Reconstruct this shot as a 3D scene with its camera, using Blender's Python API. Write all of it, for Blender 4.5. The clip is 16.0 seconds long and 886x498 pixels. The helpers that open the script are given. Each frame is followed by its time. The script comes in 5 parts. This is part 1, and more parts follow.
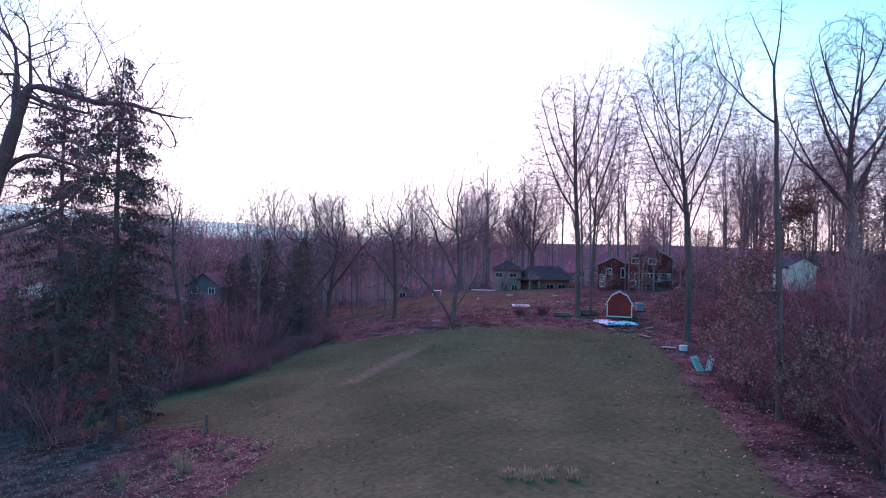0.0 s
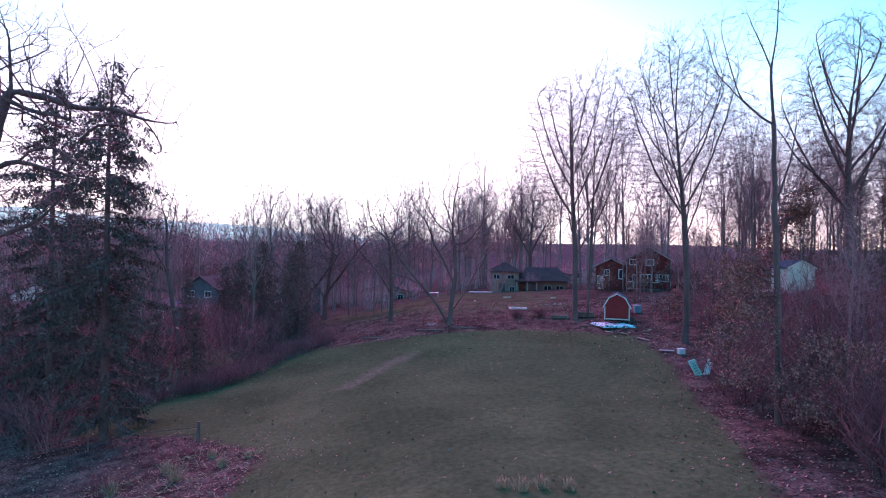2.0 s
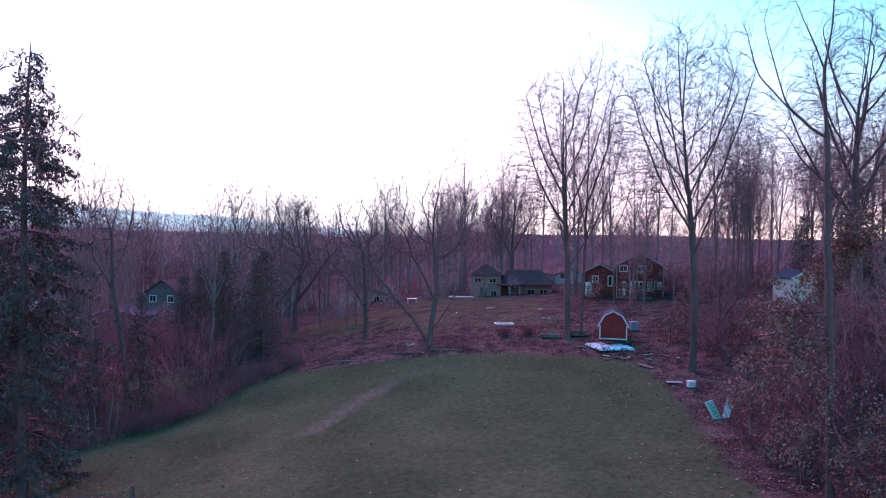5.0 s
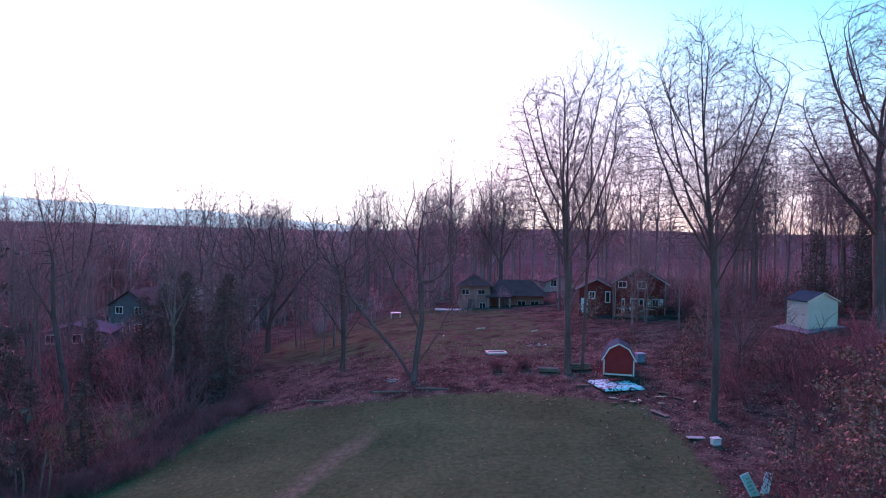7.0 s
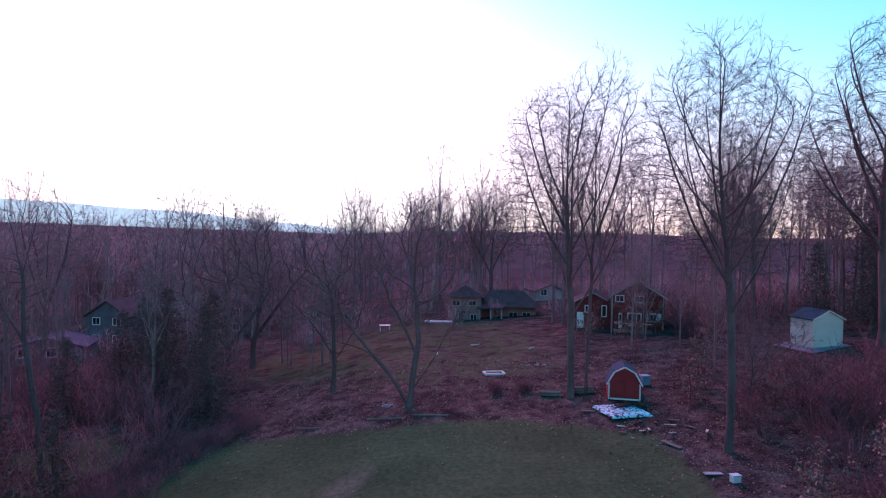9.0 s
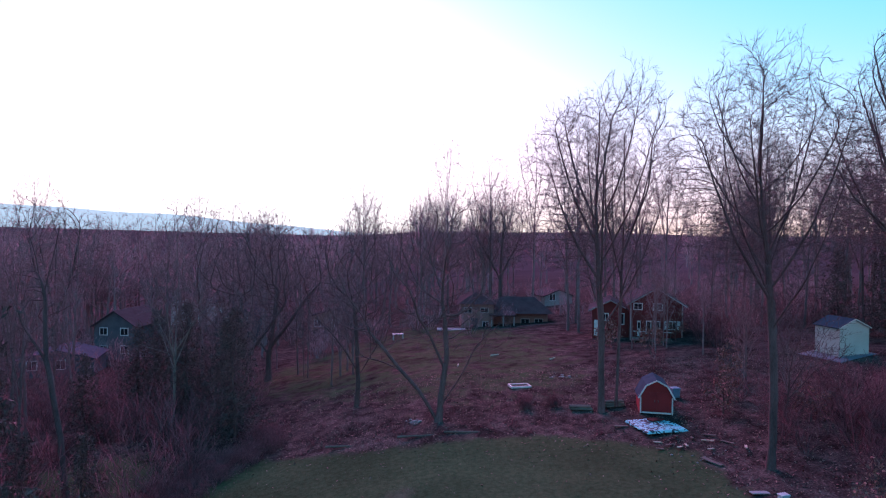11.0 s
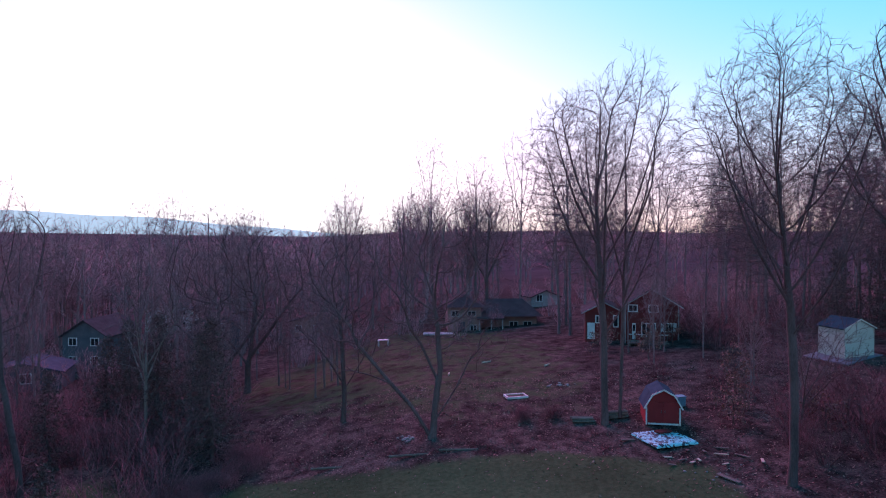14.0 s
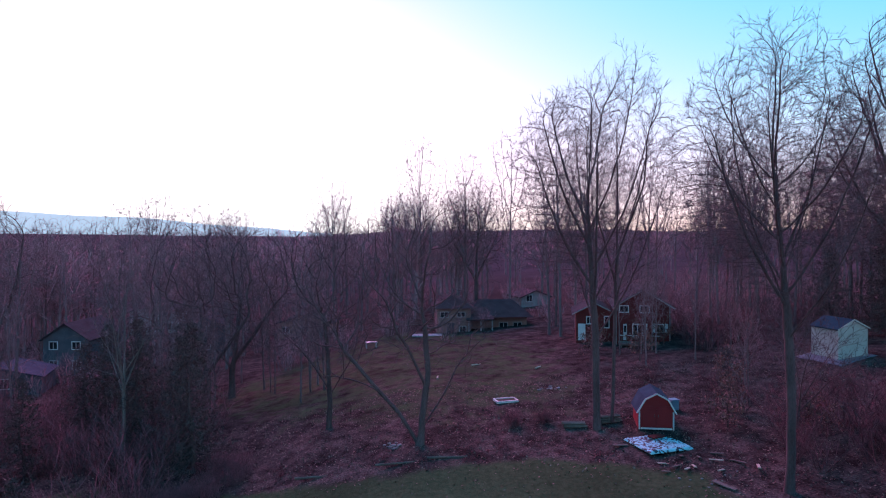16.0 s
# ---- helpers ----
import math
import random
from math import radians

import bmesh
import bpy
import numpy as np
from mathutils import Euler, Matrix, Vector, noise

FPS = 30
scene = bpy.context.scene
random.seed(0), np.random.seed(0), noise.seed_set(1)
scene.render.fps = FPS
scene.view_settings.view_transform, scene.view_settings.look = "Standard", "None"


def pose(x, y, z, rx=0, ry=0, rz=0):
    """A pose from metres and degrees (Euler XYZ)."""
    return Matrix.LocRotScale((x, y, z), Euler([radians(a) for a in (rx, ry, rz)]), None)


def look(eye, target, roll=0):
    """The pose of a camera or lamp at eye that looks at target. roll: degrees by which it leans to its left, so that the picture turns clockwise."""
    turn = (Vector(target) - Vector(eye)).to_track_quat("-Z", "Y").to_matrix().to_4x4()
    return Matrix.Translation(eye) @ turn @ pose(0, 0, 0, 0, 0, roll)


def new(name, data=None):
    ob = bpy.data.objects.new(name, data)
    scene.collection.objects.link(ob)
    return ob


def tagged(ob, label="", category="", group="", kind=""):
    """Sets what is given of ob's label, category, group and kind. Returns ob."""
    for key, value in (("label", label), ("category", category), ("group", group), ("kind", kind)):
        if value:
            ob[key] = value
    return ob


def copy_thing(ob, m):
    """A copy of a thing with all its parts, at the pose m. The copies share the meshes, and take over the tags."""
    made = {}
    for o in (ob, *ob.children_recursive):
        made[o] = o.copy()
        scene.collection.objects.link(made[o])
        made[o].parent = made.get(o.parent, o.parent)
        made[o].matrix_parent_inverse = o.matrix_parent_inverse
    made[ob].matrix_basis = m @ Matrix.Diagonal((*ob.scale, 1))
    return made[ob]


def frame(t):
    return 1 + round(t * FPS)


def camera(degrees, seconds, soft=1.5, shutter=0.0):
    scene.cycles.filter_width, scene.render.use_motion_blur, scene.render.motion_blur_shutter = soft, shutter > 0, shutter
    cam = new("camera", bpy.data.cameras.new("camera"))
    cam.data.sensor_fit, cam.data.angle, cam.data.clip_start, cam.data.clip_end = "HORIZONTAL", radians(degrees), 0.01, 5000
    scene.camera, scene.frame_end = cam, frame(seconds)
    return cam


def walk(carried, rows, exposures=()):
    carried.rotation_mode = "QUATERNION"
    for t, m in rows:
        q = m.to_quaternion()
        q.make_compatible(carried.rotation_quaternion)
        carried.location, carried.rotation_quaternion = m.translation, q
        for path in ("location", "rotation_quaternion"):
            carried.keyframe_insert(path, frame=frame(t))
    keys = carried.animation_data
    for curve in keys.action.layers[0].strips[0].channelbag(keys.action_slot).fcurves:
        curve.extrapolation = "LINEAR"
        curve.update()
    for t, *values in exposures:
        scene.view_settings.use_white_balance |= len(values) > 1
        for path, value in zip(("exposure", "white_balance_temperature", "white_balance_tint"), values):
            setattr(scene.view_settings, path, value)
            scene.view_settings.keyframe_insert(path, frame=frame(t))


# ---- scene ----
cam = camera(69.8, 16.0, 1.15)
PATH = [
    (0, (2.104, -4.35, 4.896), (2.035, -2.351, 4.895), 1.3),
    (0.5, (2.255, -4.179, 5.037), (2.164, -2.181, 5.041), 1.2),
    (1, (2.264, -4.179, 5.095), (2.178, -2.18, 5.097), 1.1),
    (1.5, (2.304, -4.133, 5.114), (2.23, -2.134, 5.116), 1.1),
    (2, (2.312, -3.933, 5.081), (2.247, -1.934, 5.082), 1.0),
    (2.5, (2.207, -3.439, 5.114), (2.151, -1.439, 5.107), 1.1),
    (3, (1.972, -2.737, 5.168), (1.958, -0.737, 5.158), 1.0),
    (5.5, (1.895, 2.249, 7.324), (1.913, 4.248, 7.286), 0.9),
    (6, (1.808, 3.537, 7.843), (1.842, 5.536, 7.795), 0.9),
    (6.5, (1.839, 4.984, 8.341), (1.883, 6.983, 8.291), 0.8),
    (7, (1.866, 6.244, 8.771), (1.921, 8.243, 8.725), 0.9),
    (7.5, (1.75, 7.051, 9.118), (1.808, 9.049, 9.076), 1.2),
    (8, (1.442, 7.508, 9.316), (1.501, 9.506, 9.282), 1.1),
    (8.5, (1.172, 7.915, 9.51), (1.241, 9.913, 9.474), 1.1),
    (9, (0.937, 8.368, 9.736), (1.046, 10.364, 9.698), 1.1),
    (9.5, (0.432, 8.457, 9.991), (0.53, 10.454, 9.955), 1.2),
    (12, (-1.627, 9.938, 10.682), (-1.479, 11.932, 10.647), 0.4),
    (12.5, (-1.667, 10.45, 10.744), (-1.509, 12.443, 10.705), 0.5),
    (13, (-1.634, 10.945, 10.732), (-1.469, 12.938, 10.694), 0.2),
    (13.5, (-1.678, 11.407, 10.745), (-1.504, 13.399, 10.707), 0.1),
    (14, (-1.648, 11.796, 10.71), (-1.461, 13.787, 10.674), -0.1),
    (14.5, (-1.645, 12.086, 10.731), (-1.457, 14.077, 10.693), -0.1),
    (15, (-1.578, 12.351, 10.747), (-1.386, 14.342, 10.708), -0.1),
    (15.5, (-1.48, 12.623, 10.798), (-1.274, 14.612, 10.757), -0.1),
    (16, (-1.415, 12.837, 10.805), (-1.196, 14.825, 10.767), -0.3),
]
EXPOSURES = [(0, 3.4, 6020, 30), (3, 3.4, 6020, 30), (5.5, 3.32, 6020, 30), (7, 3.17, 6020, 30), (9, 2.97, 6020, 30), (12, 2.77, 6020, 30), (16, 2.72, 6020, 30)]
walk(cam, [(t, look(eye, target, roll)) for t, eye, target, roll in PATH], EXPOSURES)

# ---- world and light ----
world = bpy.data.worlds.new("dusk")
scene.world = world
world.use_nodes = True
wn = world.node_tree.nodes
wl = world.node_tree.links
sky = wn.new("ShaderNodeTexSky")
sky.sky_type = "NISHITA"
sky.sun_disc = False
sky.sun_elevation = radians(6.5)
sky.sun_rotation = radians(-11.0)
sky.air_density, sky.dust_density, sky.ozone_density = 1.0, 0.35, 4.0
wn["Background"].inputs["Strength"].default_value = 0.15
# thin high haze evens the afterglow out
over, plus, haze = (wn.new("ShaderNodeVectorMath") for _ in range(3))
over.operation, plus.operation, haze.operation = "MULTIPLY", "ADD", "DIVIDE"
over.inputs[1].default_value = (0.6, 0.54, 0.56)
plus.inputs[1].default_value = (1, 1, 1)
split, deep, join = wn.new("ShaderNodeSeparateColor"), wn.new("ShaderNodeMath"), wn.new("ShaderNodeCombineColor")
deep.operation, deep.inputs[1].default_value = "POWER", 2.3
wl.new(sky.outputs["Color"], split.inputs[0])
wl.new(split.outputs[0], deep.inputs[0])
wl.new(deep.outputs[0], join.inputs[0])
wl.new(split.outputs[1], join.inputs[1])
wl.new(split.outputs[2], join.inputs[2])
wl.new(join.outputs[0], over.inputs[0])
wl.new(over.outputs[0], plus.inputs[0])
wl.new(join.outputs[0], haze.inputs[0])
wl.new(plus.outputs[0], haze.inputs[1])
wl.new(haze.outputs[0], wn["Background"].inputs["Color"])
sun_data = bpy.data.lights.new("sun", "SUN")
sun_data.energy, sun_data.angle, sun_data.color = 0.7, radians(50), (1.0, 0.22, 0.5)
sun = new("sun", sun_data)
sun.matrix_world = look((-19, 95, 52), (0, 0, 0))


# ---- materials ----
def surf(name, low, high, scale=3.0, fine=40.0, rough=0.9, bump=0.3, metal=0.0, spread=0.12, island=False, stretch=(1, 1, 1), sheen=0.25):
    """A surface whose colour wanders between two tones at two scales, with fine relief."""
    m = bpy.data.materials.new(name)
    m.use_nodes = True
    n, l = m.node_tree.nodes, m.node_tree.links
    b = n["Principled BSDF"]
    tc, mp = n.new("ShaderNodeTexCoord"), n.new("ShaderNodeMapping")
    mp.inputs["Scale"].default_value = stretch
    l.new(tc.outputs["Object"], mp.inputs["Vector"])
    big, small = n.new("ShaderNodeTexNoise"), n.new("ShaderNodeTexNoise")
    for t, s, d in ((big, scale, 5.0), (small, fine, 3.0)):
        t.inputs["Scale"].default_value, t.inputs["Detail"].default_value = s, d
        l.new(mp.outputs["Vector"], t.inputs["Vector"])
    add = n.new("ShaderNodeMath")
    add.operation = "MULTIPLY_ADD"
    add.inputs[1].default_value = 0.45
    l.new(small.outputs["Fac"], add.inputs[0])
    ma = n.new("ShaderNodeMath")
    ma.operation = "MULTIPLY"
    ma.inputs[1].default_value = 0.55
    l.new(big.outputs["Fac"], ma.inputs[0])
    l.new(ma.outputs[0], add.inputs[2])
    ramp = n.new("ShaderNodeValToRGB")
    ramp.color_ramp.elements[0].position, ramp.color_ramp.elements[1].position = 0.36, 0.64
    ramp.color_ramp.elements[0].color, ramp.color_ramp.elements[1].color = (*low, 1), (*high, 1)
    l.new(add.outputs[0], ramp.inputs["Fac"])
    hsv = n.new("ShaderNodeHueSaturation")
    if island:
        rnd = n.new("ShaderNodeNewGeometry").outputs["Random Per Island"]
    else:
        rnd = n.new("ShaderNodeObjectInfo").outputs["Random"]
    vary = n.new("ShaderNodeMapRange")
    vary.inputs["To Min"].default_value, vary.inputs["To Max"].default_value = 1 - spread, 1 + spread
    l.new(rnd, vary.inputs["Value"])
    l.new(vary.outputs[0], hsv.inputs["Value"])
    l.new(ramp.outputs["Color"], hsv.inputs["Color"])
    l.new(hsv.outputs["Color"], b.inputs["Base Color"])
    bp = n.new("ShaderNodeBump")
    bp.inputs["Strength"].default_value, bp.inputs["Distance"].default_value = bump, 0.02
    l.new(small.outputs["Fac"], bp.inputs["Height"])
    l.new(bp.outputs["Normal"], b.inputs["Normal"])
    b.inputs["Roughness"].default_value, b.inputs["Metallic"].default_value = rough, metal
    b.inputs["Specular IOR Level"].default_value = sheen
    return m


bark = surf("bark", (0.078, 0.045, 0.045), (0.165, 0.1, 0.098), 2.0, 22.0, 0.95, 0.8, stretch=(1, 1, 0.25))
pale_bark = surf("pale_bark", (0.13, 0.1, 0.09), (0.25, 0.2, 0.18), 2.0, 18.0, 0.9, 0.6, stretch=(1, 1, 0.25))
twig_bark = surf("twig_bark", (0.085, 0.06, 0.064), (0.155, 0.115, 0.12), 1.0, 8.0, 0.9, 0.1)
# distant bark: veil of haze put into the colour by lightening it
far_bark_hazed = surf("far_bark_hazed", (0.22, 0.135, 0.14), (0.35, 0.225, 0.228), 0.4, 4.0, 0.95, 0.1, spread=0.3, island=True)
brush_bark = surf("brush_bark", (0.072, 0.034, 0.037), (0.14, 0.068, 0.072), 0.6, 6.0, 0.95, 0.1, spread=0.35, island=True)
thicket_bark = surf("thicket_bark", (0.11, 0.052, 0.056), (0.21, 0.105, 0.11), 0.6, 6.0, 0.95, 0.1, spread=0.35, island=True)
grey_bark = surf("grey_bark", (0.15, 0.092, 0.094), (0.27, 0.175, 0.175), 1.0, 8.0, 0.95, 0.3, spread=0.3)
needles = surf("needles", (0.06, 0.045, 0.042), (0.115, 0.087, 0.08), 2.0, 20.0, 0.7, 0.2, spread=0.4, island=True)
cedar_green = surf("cedar_green", (0.095, 0.058, 0.053), (0.15, 0.096, 0.088), 1.5, 20.0, 0.8, 0.2, spread=0.4, island=True)
brown_leaf = surf("brown_leaf", (0.13, 0.05, 0.042), (0.32, 0.15, 0.12), 2.0, 30.0, 0.6, 0.2, spread=0.45, island=True)
fallen_leaf = surf("fallen_leaf", (0.1, 0.055, 0.044), (0.26, 0.165, 0.125), 2.0, 30.0, 0.65, 0.2, spread=0.5, island=True)
grass_blade = surf("grass_blade", (0.05, 0.074, 0.037), (0.105, 0.13, 0.07), 0.5, 5.0, 0.7, 0.1, spread=0.4, island=True)
dead_grass = surf("dead_grass", (0.20, 0.15, 0.09), (0.42, 0.34, 0.22), 1.0, 9.0, 0.8, 0.1, spread=0.4, island=True)
red_wall = surf("red_wall", (0.2, 0.014, 0.018), (0.28, 0.024, 0.026), 1.2, 30.0, 0.6, 0.2)
house_red = surf("house_red", (0.11, 0.017, 0.017), (0.165, 0.03, 0.028), 1.0, 20.0, 0.8, 0.2)
house_trim = surf("house_trim", (0.28, 0.24, 0.24), (0.42, 0.37, 0.37), 2.0, 25.0, 0.6, 0.1)
white_trim = surf("white_trim", (0.5, 0.5, 0.49), (0.66, 0.66, 0.64), 2.0, 25.0, 0.5, 0.1)
cream_wall = surf("cream_wall", (0.4, 0.38, 0.33), (0.52, 0.5, 0.44), 0.9, 14.0, 0.6, 0.15)
slate_roof = surf("slate_roof", (0.012, 0.038, 0.055), (0.026, 0.068, 0.09), 1.5, 30.0, 0.9, 0.5, sheen=0.05)
dusk_roof = surf("blue_grey_roof", (0.03, 0.042, 0.06), (0.06, 0.08, 0.11), 1.0, 18.0, 0.9, 0.5, sheen=0.05)
dark_roof = surf("dark_roof", (0.028, 0.027, 0.03), (0.06, 0.058, 0.064), 1.0, 18.0, 0.9, 0.5, sheen=0.08)
brown_roof = surf("brown_roof", (0.055, 0.034, 0.037), (0.095, 0.06, 0.064), 1.0, 18.0, 0.9, 0.5, sheen=0.05)
tan_wall = surf("tan_wall", (0.21, 0.115, 0.1), (0.3, 0.175, 0.15), 1.0, 20.0, 0.85, 0.4)
grey_wall = surf("grey_wall", (0.065, 0.07, 0.085), (0.12, 0.125, 0.14), 1.0, 12.0, 0.8, 0.2)
concrete = surf("concrete", (0.26, 0.26, 0.27), (0.42, 0.42, 0.43), 1.0, 22.0, 0.9, 0.3)
weathered = surf("weathered_wood", (0.09, 0.07, 0.06), (0.2, 0.165, 0.14), 2.0, 30.0, 0.85, 0.5, stretch=(1, 1, 0.3))
raw_wood = surf("raw_wood", (0.4, 0.33, 0.25), (0.58, 0.5, 0.4), 2.0, 24.0, 0.75, 0.3)
white_plastic = surf("white_plastic", (0.42, 0.45, 0.46), (0.55, 0.58, 0.59), 1.5, 20.0, 0.4, 0.1)
blue_plastic = surf("blue_plastic", (0.1, 0.2, 0.27), (0.16, 0.29, 0.36), 1.5, 20.0, 0.4, 0.1)
mint_paint = surf("mint_paint", (0.2, 0.33, 0.29), (0.3, 0.43, 0.38), 3.0, 20.0, 0.5, 0.1)
mint_mark = surf("mint_mark", (0.1, 0.22, 0.15), (0.17, 0.32, 0.22), 3.0, 20.0, 0.5, 0.1)
stone = surf("stone", (0.16, 0.15, 0.15), (0.32, 0.31, 0.3), 2.0, 18.0, 0.9, 0.6)
soil = surf("soil", (0.05, 0.035, 0.028), (0.1, 0.07, 0.055), 2.0, 18.0, 0.95, 0.6)
tarp_grey = surf("tarp_grey", (0.07, 0.085, 0.11), (0.13, 0.15, 0.18), 1.2, 9.0, 0.5, 0.4)
dark_metal = surf("dark_metal", (0.05, 0.05, 0.055), (0.09, 0.09, 0.1), 2.0, 20.0, 0.4, 0.1, metal=0.6)

glass = bpy.data.materials.new("window_glass")
glass.use_nodes = True
glass.node_tree.nodes["Principled BSDF"].inputs["Base Color"].default_value = (0.02, 0.022, 0.027, 1)
glass.node_tree.nodes["Principled BSDF"].inputs["Roughness"].default_value = 0.06

# tarpaulin: pale blue-white sheet with dark wet stains
tarp = bpy.data.materials.new("stained_tarp")
tarp.use_nodes = True
tn, tl = tarp.node_tree.nodes, tarp.node_tree.links
t_co, t_no, t_ra = tn.new("ShaderNodeTexCoord"), tn.new("ShaderNodeTexNoise"), tn.new("ShaderNodeValToRGB")
t_no.inputs["Scale"].default_value, t_no.inputs["Detail"].default_value, t_no.inputs["Distortion"].default_value = 1.9, 3.0, 2.6
t_ra.color_ramp.elements[0].position, t_ra.color_ramp.elements[1].position = 0.455, 0.48
t_ra.color_ramp.elements[0].color, t_ra.color_ramp.elements[1].color = (0.03, 0.045, 0.06, 1), (0.27, 0.66, 0.72, 1)
tl.new(t_co.outputs["Object"], t_no.inputs["Vector"])
tl.new(t_no.outputs["Fac"], t_ra.inputs["Fac"])
tl.new(t_ra.outputs["Color"], tn["Principled BSDF"].inputs["Base Color"])
tn["Principled BSDF"].inputs["Roughness"].default_value = 0.7

# ground: leaf litter under the trees, lawn inside its own outline
earth = bpy.data.materials.new("litter_and_lawn")
earth.use_nodes = True
gn, gl = earth.node_tree.nodes, earth.node_tree.links
g_co = gn.new("ShaderNodeTexCoord")


def g_noise(scale, detail, low, high, p0=0.35, p1=0.65, distort=0.0):
    t, r = gn.new("ShaderNodeTexNoise"), gn.new("ShaderNodeValToRGB")
    t.inputs["Scale"].default_value, t.inputs["Detail"].default_value, t.inputs["Distortion"].default_value = scale, detail, distort
    r.color_ramp.elements[0].position, r.color_ramp.elements[1].position = p0, p1
    r.color_ramp.elements[0].color, r.color_ramp.elements[1].color = (*low, 1), (*high, 1)
    gl.new(g_co.outputs["Object"], t.inputs["Vector"])
    gl.new(t.outputs["Fac"], r.inputs["Fac"])
    return t, r


def g_mix(fac, a, b, kind="MIX"):
    m = gn.new("ShaderNodeMix")
    m.data_type, m.blend_type = "RGBA", kind
    if isinstance(fac, float):
        m.inputs["Factor"].default_value = fac
    else:
        gl.new(fac, m.inputs["Factor"])
    gl.new(a, m.inputs["A"])
    gl.new(b, m.inputs["B"])
    return m.outputs["Result"]


_, lit_a = g_noise(0.35, 6, (0.06, 0.041, 0.039), (0.122, 0.084, 0.079))
lit_n, lit_b = g_noise(9.0, 4, (0.45, 0.45, 0.45), (1.3, 1.25, 1.2))
_, lit_c = g_noise(1.3, 5, (0.55, 0.52, 0.55), (1.35, 1.35, 1.35), 0.35, 0.65)
litter = g_mix(1.0, lit_a.outputs["Color"], lit_b.outputs["Color"], "MULTIPLY")
litter = g_mix(1.0, litter, lit_c.outputs["Color"], "MULTIPLY")
_, gr_a = g_noise(0.22, 5, (0.052, 0.068, 0.036), (0.083, 0.1, 0.053), 0.34, 0.66)
_, gr_b = g_noise(4.0, 8, (0.78, 0.8, 0.76), (1.18, 1.15, 1.15))
grass_col = g_mix(1.0, gr_a.outputs["Color"], gr_b.outputs["Color"], "MULTIPLY")
edge_n, _ = g_noise(0.7, 6, (0, 0, 0), (1, 1, 1))
worn_n, _ = g_noise(0.5, 5, (0, 0, 0), (1, 1, 1))
at_l, at_w = gn.new("ShaderNodeAttribute"), gn.new("ShaderNodeAttribute")
at_l.attribute_name, at_w.attribute_name = "lawn", "worn"
at_f = gn.new("ShaderNodeAttribute")
at_f.attribute_name = "wooded"


def g_mask(attr, noise_node, sharp):
    a, b = gn.new("ShaderNodeMath"), gn.new("ShaderNodeMapRange")
    a.operation = "ADD"
    gl.new(attr.outputs["Fac"], a.inputs[0])
    gl.new(noise_node.outputs["Fac"], a.inputs[1])
    b.inputs["From Min"].default_value, b.inputs["From Max"].default_value = 1.0 - sharp, 1.0 + sharp
    gl.new(a.outputs[0], b.inputs["Value"])
    return b.outputs[0]


_, worn_c = g_noise(3.0, 5, (0.085, 0.082, 0.055), (0.15, 0.138, 0.095))
_, wooded_c = g_noise(0.05, 6, (0.05, 0.036, 0.042), (0.088, 0.064, 0.072))
litter = g_mix(at_f.outputs["Fac"], litter, wooded_c.outputs["Color"])
col = g_mix(g_mask(at_l, edge_n, 0.16), litter, grass_col)
col = g_mix(g_mask(at_w, worn_n, 0.3), col, worn_c.outputs["Color"])
gl.new(col, gn["Principled BSDF"].inputs["Base Color"])
gn["Principled BSDF"].inputs["Roughness"].default_value = 0.95
gn["Principled BSDF"].inputs["Specular IOR Level"].default_value = 0.0
g_bump = gn.new("ShaderNodeBump")
g_bump.inputs["Strength"].default_value, g_bump.inputs["Distance"].default_value = 0.7, 0.06
gl.new(lit_n.outputs["Fac"], g_bump.inputs["Height"])
gl.new(g_bump.outputs["Normal"], gn["Principled BSDF"].inputs["Normal"])


# ---- lie of the land ----
def smooth_table(xs, ys, lo, hi, width):
    at = np.arange(lo, hi, 1.0)
    v = np.interp(at, xs, ys)
    pad = np.pad(v, width, mode="edge")
    return at, np.convolve(pad, np.ones(2 * width + 1) / (2 * width + 1), mode="valid")


ALONG = smooth_table([-60, 15, 30, 37, 41, 45, 49, 57, 70, 90, 150, 300, 700], [-2.9, -2.6, -2.2, -1.9, -1.6, -1.25, -0.85, -0.2, -0.3, -1.2, -3, -6, -9], -400, 1500, 3)
ACROSS = smooth_table([-400, -120, -25, -10, 0, 5, 15, 25, 35, 90, 300],
                      [-9, -7.5, -5.0, -2.6, -0.3, 0, 0.55, 1.3, 2.3, 4.0, 8], -1500, 1500, 3)


def ground_z(x, y):
    x, y = np.asarray(x, float), np.asarray(y, float)
    z = np.interp(y, *ALONG) + np.interp(x, *ACROSS) * np.interp(y, [-60, 30, 300, 700], [0.8, 1, 1, 0.6])
    far = np.hypot(x, y)
    ridge = np.interp(far, [900, 2600, 3600], [0, 1, 1]) * (38 + 6 * np.sin(x / 310.0) + 3 * np.sin(x / 117.0 + 1))
    return z + ridge + 0.02 * np.sin(x * 0.9 + 0.3 * y) * np.sin(y * 0.7)


def gz(x, y):
    return float(ground_z(x, y))


